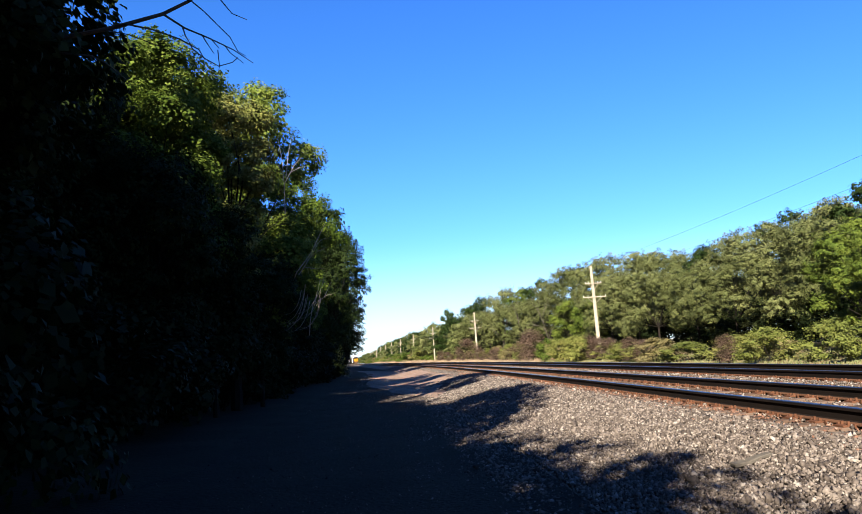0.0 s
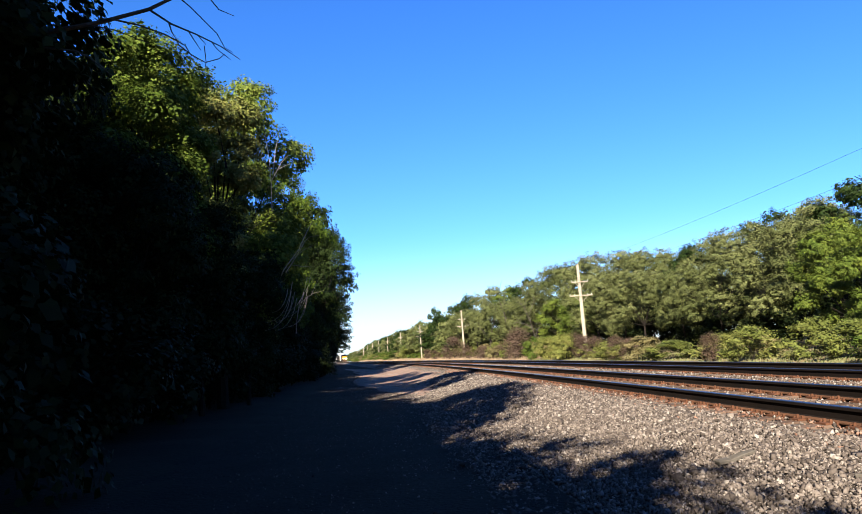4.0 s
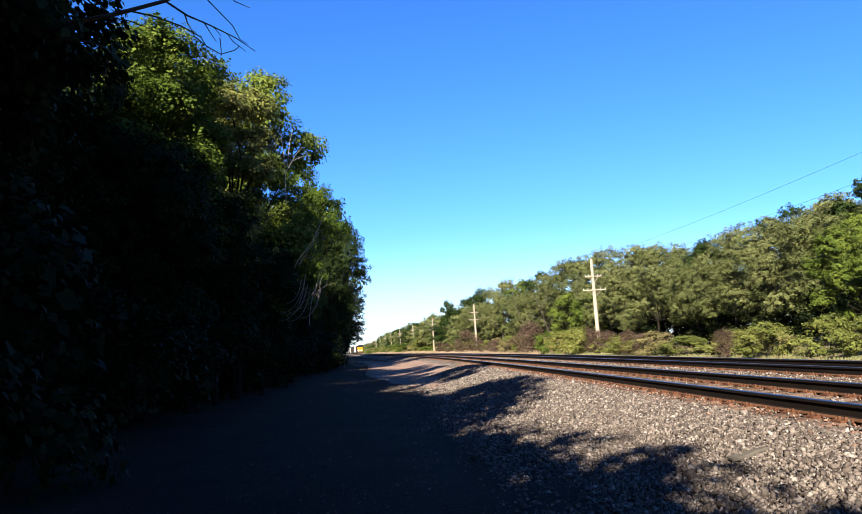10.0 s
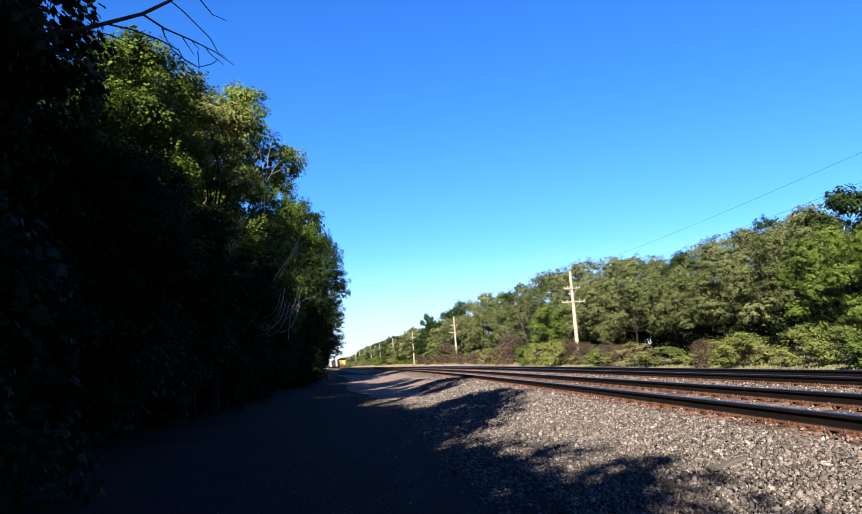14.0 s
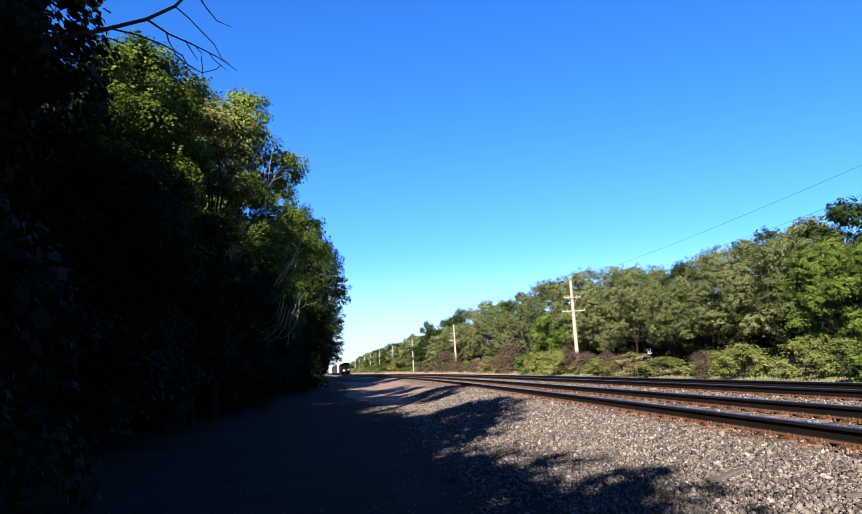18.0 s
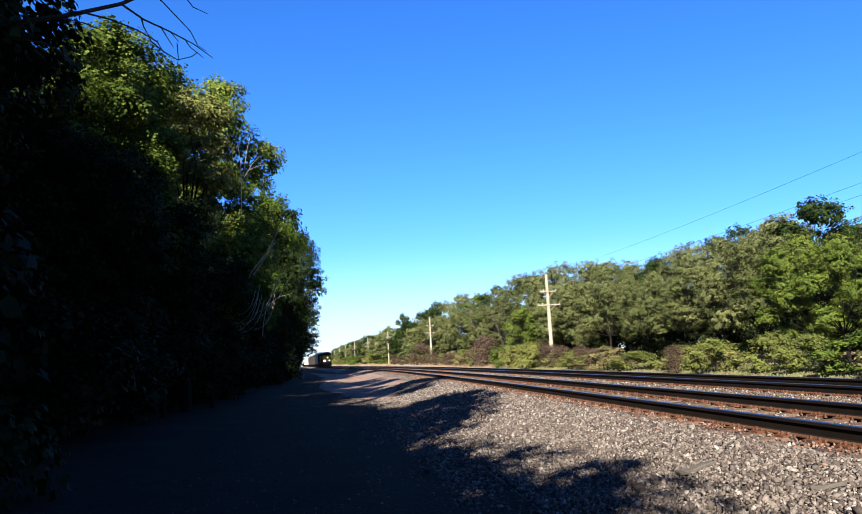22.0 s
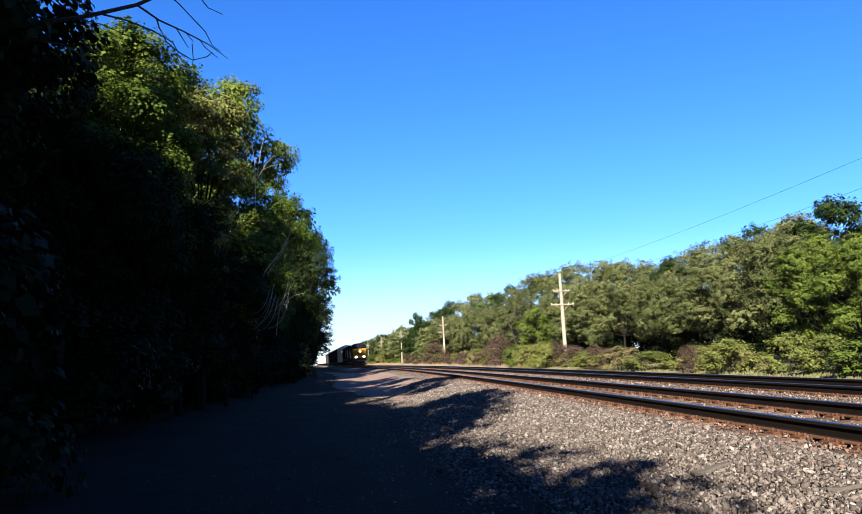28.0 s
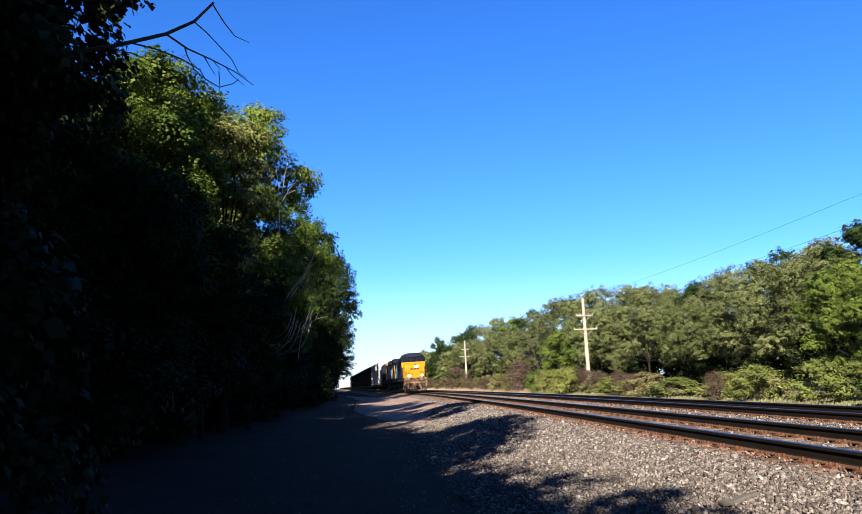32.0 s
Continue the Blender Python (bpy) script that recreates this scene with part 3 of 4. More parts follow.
PROTO = {
    "maple": [tree(11 + i, 12.5, 4.2, 0.16, L_MAPLE, 0.10, 1700, 38, 24, 0.19, "tall dense maple, its lower leaves in deep shade", billow=(0.5, 0.95, 0.22, 0.38)) for i in range(3)],
    "slim": [tree(91, 12.5, 2.0, 0.26, L_MAPLE, 0.088, 1150, 46, 20, 0.19, "slim dense maple with a sunlit top", billow=(0.4, 0.9, 0.34, 0.55))],
    "spire": [tree(92, 12.4, 1.5, 0.34, L_BRUSH, 0.085, 700, 34, 15, 0.16, "narrow pale-leaved tree between the maples", billow=(0.35, 0.9, 0.34, 0.55))],
    # a maple-like tree again, its leaves recoloured dark to imitate shade
    "shade_maple": [tree(14, 12.5, 4.2, 0.16, L_SHADE, 0.125, 1500, 26, 24, 0.19, "tall dense tree, its leaf colour darkened for deep shade")],
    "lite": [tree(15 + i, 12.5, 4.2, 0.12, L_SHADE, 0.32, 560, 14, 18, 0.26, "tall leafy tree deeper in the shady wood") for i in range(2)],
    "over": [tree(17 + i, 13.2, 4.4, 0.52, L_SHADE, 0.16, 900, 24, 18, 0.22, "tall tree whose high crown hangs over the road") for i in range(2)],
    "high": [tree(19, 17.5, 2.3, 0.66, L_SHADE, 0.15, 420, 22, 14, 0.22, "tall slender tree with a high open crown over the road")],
    "green": [tree(21 + i, 11, 4.0, 0.10, L_GREEN, 0.115, 1100, 30, 15, 0.17, "leafy bright green tree at the edge of the wood", billow=(0.6, 1.0, 0.26, 0.42)) for i in range(2)],
    "olive": [tree(31 + i, 11, 4.2, 0.19, L_OLIVE, 0.125, 1050, 21, 15, 0.17, "dense grey-green tree in the far tree line", billow=(0.6, 1.0, 0.26, 0.42)) for i in range(3)],
    "dark": [tree(41 + i, 12, 3.6, 0.2, L_DARK, 0.16, 620, 18, 12, 0.19, "dark green tree rising over the wood", billow=(0.6, 1.0, 0.26, 0.42)) for i in range(2)],
    "far": [tree(51 + i, 12, 4.6, 0.05, m, 0.30, 420, 10, 14, 0.30, "tree in the distant wood along the railway", billow=(0.6, 1.0, 0.26, 0.42)) for i, m in enumerate((L_FAR, L_OLIVE, L_OLIVE, L_DARK))],
    "tall": [tree(57 + i, 24, 4.6, 0.05, L_SHADE, 0.42, 620, 11, 24, 0.36, "very tall dense tree, added out of view to cast shade") for i in range(2)],
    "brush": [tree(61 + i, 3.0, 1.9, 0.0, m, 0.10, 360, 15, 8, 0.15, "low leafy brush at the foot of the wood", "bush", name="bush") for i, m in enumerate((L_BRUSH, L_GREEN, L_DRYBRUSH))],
    "under": [tree(71 + i, 4.2, 2.2, 0.0, L_THICKET, 0.12, 260, 26, 10, 0.26, "undergrowth, its leaves coloured near-black for shade", "bush", name="bush") for i in range(2)],
    "dry": [tree(81, 3.2, 1.7, 0.0, L_BROWN, 0.10, 230, 14, 9, 0.3, "brown leafless bramble by the track", "bush", name="bush")],
}
SIZE = {"high": 17.5, "slim": 12.5, "spire": 12.4, "shade_maple": 12.5, "tall": 24, "lite": 12.5, "over": 13.2, "maple": 12.5, "green": 11, "olive": 11, "dark": 12, "far": 12, "brush": 3.0, "under": 4.2, "dry": 3.2}
WIDE = {"high": 2.3, "slim": 2.0, "spire": 1.5, "shade_maple": 4.2, "tall": 4.6, "lite": 4.2, "over": 4.4, "maple": 4.2, "green": 4.0, "olive": 4.2, "dark": 3.6, "far": 4.6, "brush": 1.9, "under": 2.2, "dry": 1.7}
used = set()
pr = random.Random(8)


def plant(kind, u, y, h, rad=None, which=None, group="trees of the wood"):
    """Put a tree of that kind at u metres beside the line."""
    k = pr.randrange(len(PROTO[kind]))
    fresh = [p for p in PROTO[kind] if p not in used]
    p = PROTO[kind][which] if which is not None else (fresh[0] if fresh else PROTO[kind][k])
    s = h / SIZE[kind]
    w = (rad or WIDE[kind] * s) / WIDE[kind]
    zb = float(np.interp(u, far_u, far_z)) + climb(y)
    m = Matrix.Translation((u + bend(y), y, zb)) @ pose(0, 0, 0, 0, 0, (u * 37.7 + y * 71.3) % 360) @ Matrix.Diagonal((w, w, s, 1))
    if p not in used:
        used.add(p)
        p.matrix_basis = m
        return tagged(p, group=group)
    c = copy_thing(p, Matrix.Identity(4))
    c.matrix_basis = m
    return tagged(c, group=group)


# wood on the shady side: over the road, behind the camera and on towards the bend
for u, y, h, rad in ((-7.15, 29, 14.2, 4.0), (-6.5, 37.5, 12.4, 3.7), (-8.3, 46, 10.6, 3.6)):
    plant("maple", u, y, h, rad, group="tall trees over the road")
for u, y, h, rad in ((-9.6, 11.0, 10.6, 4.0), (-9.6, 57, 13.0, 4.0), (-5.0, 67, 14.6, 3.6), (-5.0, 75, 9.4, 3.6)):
    plant("shade_maple", u, y, h, rad, group="tall trees over the road")
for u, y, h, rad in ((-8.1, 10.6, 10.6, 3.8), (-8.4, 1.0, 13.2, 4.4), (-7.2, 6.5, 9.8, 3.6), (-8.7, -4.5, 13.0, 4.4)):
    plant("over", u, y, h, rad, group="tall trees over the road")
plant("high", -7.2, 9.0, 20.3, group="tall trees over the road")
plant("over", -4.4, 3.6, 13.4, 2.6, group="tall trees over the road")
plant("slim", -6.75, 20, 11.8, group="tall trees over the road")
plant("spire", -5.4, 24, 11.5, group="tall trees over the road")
plant("shade_maple", -8.5, 14.5, 11.0, 2.7, group="tall trees over the road")
plant("shade_maple", -8.9, 12.1, 11.6, 2.7, group="tall trees over the road")
# small dark-coloured trees cover the lower maples where only shade would lie
plant("shade_maple", -6.2, 17.2, 7.0, 2.0, group="tall trees over the road")
plant("shade_maple", -5.4, 21.2, 6.4, 1.9, group="tall trees over the road")
plant("shade_maple", -5.0, 26.5, 5.8, 1.8, group="tall trees over the road")
plant("shade_maple", -8.0, 17.3, 7.6, 2.3, group="tall trees over the road")
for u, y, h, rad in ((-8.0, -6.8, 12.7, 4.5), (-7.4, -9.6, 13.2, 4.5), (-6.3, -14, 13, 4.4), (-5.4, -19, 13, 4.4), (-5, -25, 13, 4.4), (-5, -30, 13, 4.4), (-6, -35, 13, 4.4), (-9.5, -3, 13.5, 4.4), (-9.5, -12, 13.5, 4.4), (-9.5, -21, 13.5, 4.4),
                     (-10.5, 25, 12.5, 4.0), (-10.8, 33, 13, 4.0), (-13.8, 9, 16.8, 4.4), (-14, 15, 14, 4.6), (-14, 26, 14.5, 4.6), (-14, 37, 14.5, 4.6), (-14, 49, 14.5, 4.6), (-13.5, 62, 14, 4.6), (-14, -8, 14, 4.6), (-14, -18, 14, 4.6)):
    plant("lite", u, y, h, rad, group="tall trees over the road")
# unseen tall trees, added to throw shade on the nearer crowns
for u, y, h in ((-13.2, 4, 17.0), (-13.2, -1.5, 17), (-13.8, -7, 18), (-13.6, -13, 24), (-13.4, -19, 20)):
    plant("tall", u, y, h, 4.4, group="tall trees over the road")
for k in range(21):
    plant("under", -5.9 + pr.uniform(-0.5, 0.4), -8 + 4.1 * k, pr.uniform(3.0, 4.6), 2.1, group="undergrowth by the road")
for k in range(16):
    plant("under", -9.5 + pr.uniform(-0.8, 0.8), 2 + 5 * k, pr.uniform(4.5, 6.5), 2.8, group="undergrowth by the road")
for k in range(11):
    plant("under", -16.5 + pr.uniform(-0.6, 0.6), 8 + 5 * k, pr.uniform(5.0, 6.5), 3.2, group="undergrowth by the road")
# trees hidden behind the wood, sized so their shade reaches the train
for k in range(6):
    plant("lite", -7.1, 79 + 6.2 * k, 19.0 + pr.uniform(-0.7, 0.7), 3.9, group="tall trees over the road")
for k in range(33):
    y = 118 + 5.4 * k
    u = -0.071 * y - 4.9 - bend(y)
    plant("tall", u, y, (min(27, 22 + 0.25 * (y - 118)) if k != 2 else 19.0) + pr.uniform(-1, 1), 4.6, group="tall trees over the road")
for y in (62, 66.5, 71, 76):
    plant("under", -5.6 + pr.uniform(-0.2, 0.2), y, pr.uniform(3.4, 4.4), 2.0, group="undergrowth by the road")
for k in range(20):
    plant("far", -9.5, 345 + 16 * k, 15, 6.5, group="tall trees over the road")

# wood on the sunny side
BACK = ((34, 47, 11.3, "dark"), (34, 51, 10.7, "olive"), (36, 56, 10.9, "olive"), (38, 63, 12.4, "dark"), (34, 60, 10.6, "olive"), (34, 66, 10.3, "olive"), (32, 68, 10.2, "dark"), (32, 74, 10.2, "olive"),
        (30, 75, 10.9, "olive"), (30, 81, 11.6, "olive"), (29, 87, 12.3, "olive"), (28, 94, 12.2, "olive"), (28, 102, 12.6, "olive"), (30, 121, 13.5, "dark"), (28, 126, 12.4, "green"), (27, 136, 13.3, "olive"),
        (27, 159, 14.3, "dark"), (29, 180, 14.0, "dark"))
FRONT = ((23.8, 34.5, 6.7, "green"), (22.8, 30.5, 6.0, "green"), (27.6, 39, 6.6, "green"), (28.0, 43, 8.0, "olive"), (26, 46, 7.2, "olive"), (25.5, 51, 7.4, "olive"), (25.5, 57, 7.0, "olive"), (24.5, 63, 7.6, "olive"), (25, 69, 8.2, "olive"),
         (24.5, 75, 8.6, "olive"), (24, 81, 6.5, "green"), (24, 88, 7.2, "green"), (23.5, 96, 8.5, "olive"), (23, 104, 8.6, "olive"), (23, 113, 8.9, "olive"), (23, 123, 9.4, "olive"), (23, 134, 8.7, "olive"), (23, 146, 9.6, "olive"))
for u, y, h, kind in BACK + FRONT:
    plant(kind, u, y, h, group="trees across the tracks")
plant("dark", 25.2, 199, 14.4, 2.5, group="trees across the tracks")
# unseen trees beside and behind the camera, added to block sky light
for k in range(10):
    plant("far", 24 + pr.uniform(-1.5, 1.5), 4 - 8 * k, 11 + pr.uniform(-1.5, 1.5), 5.0, group="trees across the tracks")
for k in range(14):
    plant("olive", 41 + pr.uniform(-2, 2), 40 + 7 * k, 9.6 + pr.uniform(-1, 1), 4.6, group="trees across the tracks")
for k in range(34):
    y = 152 + 11 * k
    plant("far", 25 + pr.uniform(-1.5, 2.0), y, 9.2 + pr.uniform(-1.2, 1.8) + 0.004 * y, 5.5, group="trees across the tracks")
    if k % 2:
        plant("far", 33 + pr.uniform(-2, 2), y + 3, 12 + pr.uniform(-1.5, 1.5) + 0.005 * y, 6, group="trees across the tracks")
for k in range(30):
    plant("far", 25 + pr.uniform(-2, 2), 530 + 17 * k, 9 + pr.uniform(-1.5, 1.5) + 0.003 * k, 7.5, group="trees across the tracks")
for k in range(48):
    y = 20 + 2.7 * k * (1 + k / 60)
    plant("brush", (21.2 if y > 105 else 17.4) + pr.uniform(-0.8, 1.6), y, pr.uniform(1.1, 1.7) if y < 60 else pr.uniform(1.6, 2.5), pr.uniform(1.3, 1.9), (2, 1, 0, 0)[k] if k < 4 else pr.choice((0, 0, 0, 1, 2)), group="brush along the wood")
for k in range(30):
    plant("brush", 20.5 + pr.uniform(-1, 1), 235 + 14 * k, 3.6 + pr.uniform(-0.4, 0.8), 4.6, pr.choice((0, 1, 2)), group="brush along the wood")
# near-black bushes that stand for the shaded gaps under the crowns
for k in range(28):
    plant("under", 28.0 + pr.uniform(-1, 1), 31 + 4.2 * k, pr.uniform(3.6, 4.8), 3.0, group="undergrowth in the wood")
for u, y, h in ((18.2, 62, 2.0), (18.6, 65, 2.2), (18.0, 58, 1.8), (17.5, 92, 2.0), (17.9, 97, 1.7), (17.2, 103, 2.1), (17.8, 109, 1.8), (17.4, 116, 2.2), (18.0, 140, 2.4), (17.6, 152, 2.2), (17.9, 166, 2.6), (16.9, 80, 3.6), (17.3, 84, 3.2), (17.4, 127, 4.2), (16.8, 47, 1.5), (17.0, 50, 1.7), (16.6, 35, 1.4)):
    plant("dry", u, y, h, group="brown brambles")

plant("shade_maple", -7.0, 33, 9.0, 2.5, group="tall trees over the road")


# ---- grass verge ----
def grass(name, n, umin, umax, ymin, ymax, hgt, mat, label, seed, power=1.0):
    r = np.random.default_rng(seed)
    u, y = r.uniform(umin, umax, n), ymin + (ymax - ymin) * r.random(n) ** power
    a = np.clip(y, 0, 126)
    x = u - a * a / 2800.0 - 0.09 * np.maximum(y - 126, 0)
    z = np.interp(u, far_u, far_z) + 0.0035 * np.clip(y, 0, 700)
    h = hgt * np.exp(r.normal(0, 0.3, n)) * (1 + y / 200)
    w = 0.02 * (1 + y / 40)
    ang = r.uniform(0, math.pi, n)
    dx, dy = np.cos(ang) * w, np.sin(ang) * w
    lx, ly = r.normal(0, 0.3, n) * h, r.normal(0, 0.3, n) * h
    o = np.zeros(n)
    p = np.stack([x, y, z - 0.03], 1)
    v = np.stack([p + np.stack([-dx, -dy, o], 1), p + np.stack([dx, dy, o], 1), p + np.stack([lx + dx * 0.2, ly + dy * 0.2, h], 1), p + np.stack([lx - dx * 0.2, ly - dy * 0.2, h], 1)], 1)
    return tagged(quads(name, v, mat), label, "grass", kind="stuff")


grass("dry_grass", 16000, 14.6, 20.0, 18, 300, 0.085, L_STRAW, "dry straw-coloured grass beyond the tracks", 6, 1.6)
grass("tall_dry_grass", 30000, 13.4, 19.5, 74, 420, 0.19, L_PALE, "pale dry grass on the bank beyond the tracks", 9, 1.4)
grass("green_grass", 24000, 14.0, 21.0, 18, 110, 0.085, L_VERGE, "green grass at the foot of the brush", 7, 1.6)


# ---- utility poles and wires ----
def pole_thing():
    t = thing("utility_pole", 0, 0, 0, "weathered wooden utility pole with two cross-arms", "utility pole", "pole line")
    bm = bmesh.new()
    rod(bm, 0.20, 0.17, (0, 0, -0.5), (0, 0, 5), 12)
    rod(bm, 0.17, 0.125, (0, 0, 5), (0, 0, 9.65), 12)
    part("pole", bm, M_POLE, t)
    for z, half in ((7.95, 0.8), (6.65, 1.12)):
        bm = bmesh.new()
        box(bm, 2 * half, 0.09, 0.10, 0, -0.19, z, 0.01)
        part("cross_arm", bm, M_POLE, t)
        for s in (-1, 1):
            bm = bmesh.new()
            rod(bm, 0.022, 0.022, (s * half * 0.6, -0.2, z - 0.05), (s * 0.05, -0.18, z - 0.62), 6)
            part("brace", bm, M_POLE, t)
            for k in (0.55, 0.95):
                bm = bmesh.new()
                rod(bm, 0.015, 0.02, (s * half * k, -0.19, z + 0.05), (s * half * k, -0.19, z + 0.11), 8)
                rod(bm, 0.04, 0.028, (s * half * k, -0.19, z + 0.11), (s * half * k, -0.19, z + 0.18), 8)
                part("insulator", bm, M_GLASSINS, t)
    return t


POLE_Y = (8, 66, 132, 192, 244, 297, 347, 393, 442, 492, 541, 590, 640, 692)
POLE_U = 19.95
first = pole_thing()
first_used = False
pole_at = {}
for y in POLE_Y:
    m = Matrix.Translation((POLE_U + bend(y), y, climb(y) - 0.5 + 0.0045 * max(0, min(y, 300) - 60))) @ pose(0, 0, 0, 0, 0.4 * math.sin(y * 1.7), math.degrees(min(y, 126) / 1400))
    if not first_used:
        first.matrix_basis = m
        first_used = True
        pole_at[y] = m
    else:
        copy_thing(first, m)
        pole_at[y] = m
for px, pz in ((0.0, 9.6), (-0.76, 8.2), (0.76, 8.2), (-1.06, 6.9), (1.06, 6.9)):
    v, f = [], []
    ys = list(POLE_Y)
    line = []
    for y0, y1 in zip(ys, ys[1:]):
        if y0 > 250:
            continue
        a, b = pole_at[y0] @ Vector((px, -0.19 if px else 0, pz)), pole_at[y1] @ Vector((px, -0.19 if px else 0, pz))
        for k in range(14):
            q = k / 13
            p = a.lerp(b, q)
            p.z -= 4 * 0.55 * q * (1 - q)
            line.append(p)
    rw = 0.007
    for p in line:
        v += [(p.x + rw * math.cos(c), p.y, p.z + rw * math.sin(c)) for c in (0.5, 2.6, 4.7)]
    for i in range(len(line) - 1):
        for j in range(3):
            a, b = 3 * i + j, 3 * i + (j + 1) % 3
            f.append((a, b, b + 3, a + 3))
    tagged(raw("wire", v, f, M_WIRE), "thin dark overhead wire strung between the poles", "wire", "overhead wires")


# ---- plank and litter on the ballast ----
def plank(x, y, z, length, width, turn, label):
    t = thing("plank", x, y, z, label, "plank", "litter on the ballast")
    bm = bmesh.new()
    box(bm, length, width, 0.035, 0, 0, 0, 0.006)
    bmesh.ops.subdivide_edges(bm, edges=[e for e in bm.edges if abs((e.verts[0].co - e.verts[1].co).x) > length * 0.5], cuts=5)
    for v in bm.verts:
        k = v.co.x / length
        v.co.y *= 1 - 0.5 * max(0, k) - 0.12 * noise.noise(v.co * 9)
        v.co.z += 0.03 * k * k + 0.01 * noise.noise(v.co * 7)
    part("board", bm, M_DEADWOOD, t)
    t.matrix_basis = Matrix.Translation((x, y, z)) @ turn
    return t


plank(3.27, 6.85, bed(3.27) + 0.06, 0.40, 0.10, pose(0, 0, 0, 4, -12, 4), "broken grey board lying on the ballast")
plank(3.62, 5.35, bed(3.62) + 0.05, 0.26, 0.04, pose(0, 0, 0, 0, -8, -28), "short splintered wood scrap on the ballast")


# ---- dead branches on the shady side ----
def tube(name, points, r0, r1, mat, parent):
    """One limb: rings along a line, joined into a tapering tube."""
    bm = bmesh.new()
    rings = []
    pts = [Vector(p) for p in points]
    for i, p in enumerate(pts):
        d = (pts[min(i + 1, len(pts) - 1)] - pts[max(i - 1, 0)]).normalized()
        q = d.to_track_quat("Z", "Y").to_matrix()
        r = r0 + (r1 - r0) * i / (len(pts) - 1)
        rings.append([bm.verts.new(p + q @ Vector((r * math.cos(a), r * math.sin(a), 0))) for a in (0, 1.26, 2.51, 3.77, 5.03)])
    for a, b in zip(rings, rings[1:]):
        for k in range(5):
            bm.faces.new((a[k], a[(k + 1) % 5], b[(k + 1) % 5], b[k]))
    bm.faces.new(list(reversed(rings[0])))
    bm.faces.new(rings[-1])
    return part(name, bm, mat, parent)


def branch(start, way, length, r0, seed, label, depth=2):
    r = np.random.default_rng(seed)
    t = thing("dead_branch", *start, label, "branch", "dead branches")
    todo = [(Vector((0, 0, 0)), Vector(way).normalized(), length, r0, depth)]
    while todo:
        p, d, ln, rad, lev = todo.pop(0)
        pts = [p]
        for i in range(5):
            p = p + d * (ln / 5)
            pts.append(p)
            d = (d + Vector(r.normal(0, 0.10, 3))).normalized()
            if lev and i > 0:
                side = Vector(r.normal(0, 1, 3)).cross(d).normalized()
                todo.append((p, (d + side * r.uniform(0.4, 0.8)).normalized(), ln * r.uniform(0.3, 0.55), rad * 0.5, lev - 1))
        tube("limb" if lev == depth else "twig", pts, rad, rad * 0.25, M_DEADWOOD, t)
    return t


bough = thing("dead_branch", 0, 0, 0, "bare grey branch reaching out over the road", "branch", "dead branches")
for name, pts, ra, rb in (
        ("limb", [(-4.7, 9.95, 6.60), (-3.95, 10, 6.76), (-3.27, 10, 6.93), (-2.86, 10, 7.13), (-2.6, 10.1, 7.5)], 0.036, 0.02),
        ("limb", [(-3.27, 10.0, 6.93), (-2.95, 10, 6.69), (-2.59, 10, 6.51), (-2.24, 10, 6.31), (-1.96, 10, 6.09)], 0.018, 0.005),
        ("twig", [(-2.86, 10.0, 7.13), (-2.67, 10, 6.95), (-2.31, 10.1, 6.56), (-2.2, 10.1, 6.33), (-2.08, 10.1, 6.25)], 0.011, 0.004),
        ("twig", [(-2.98, 10.0, 6.7), (-2.93, 9.95, 6.54), (-2.87, 9.95, 6.43)], 0.013, 0.005),
        ("twig", [(-2.71, 10.0, 6.58), (-2.6, 9.95, 6.38), (-2.5, 9.9, 6.21)], 0.010, 0.004),
        ("twig", [(-2.57, 10.0, 6.5), (-2.44, 9.95, 6.32)], 0.009, 0.004),
        ("twig", [(-2.37, 10.0, 6.39), (-2.28, 9.95, 6.24), (-2.08, 9.9, 6.05)], 0.009, 0.004),
        ("twig", [(-2.87, 9.95, 6.43), (-2.83, 9.95, 6.33), (-2.64, 9.9, 6.15), (-2.44, 9.9, 6.02), (-2.24, 9.9, 6.07), (-2.16, 9.9, 6.14)], 0.010, 0.006),
        ("twig", [(-2.45, 9.9, 6.27), (-2.43, 9.9, 6.03), (-2.45, 9.9, 5.9)], 0.008, 0.004),
        ("limb", [(-3.95, 9.95, 6.76), (-3.79, 9.9, 6.75), (-3.39, 9.9, 6.64), (-2.99, 9.85, 6.45), (-2.71, 9.85, 6.27), (-2.62, 9.85, 6.1)], 0.018, 0.006),
        ("limb", [(-4.6, 9.9, 6.62), (-4.14, 9.9, 6.68), (-3.71, 9.85, 6.55), (-3.23, 9.8, 6.31)], 0.016, 0.005),
        ("twig", [(-2.6, 10.1, 7.45), (-2.43, 10.1, 7.16), (-2.27, 10.1, 6.94), (-2.05, 10.1, 6.83)], 0.012, 0.005),
        ("limb", [(-4.7, 9.85, 6.32), (-4.25, 9.85, 6.25), (-4.05, 9.85, 6.13), (-3.74, 9.85, 5.85)], 0.02, 0.006)):
    tube(name, pts, ra, rb, M_DEADWOOD, bough)
snag = thing("dead_branch", -3.98, 25.28, 7.75, "bare sunlit twigs at the edge of the crowns", "branch", "dead branches")
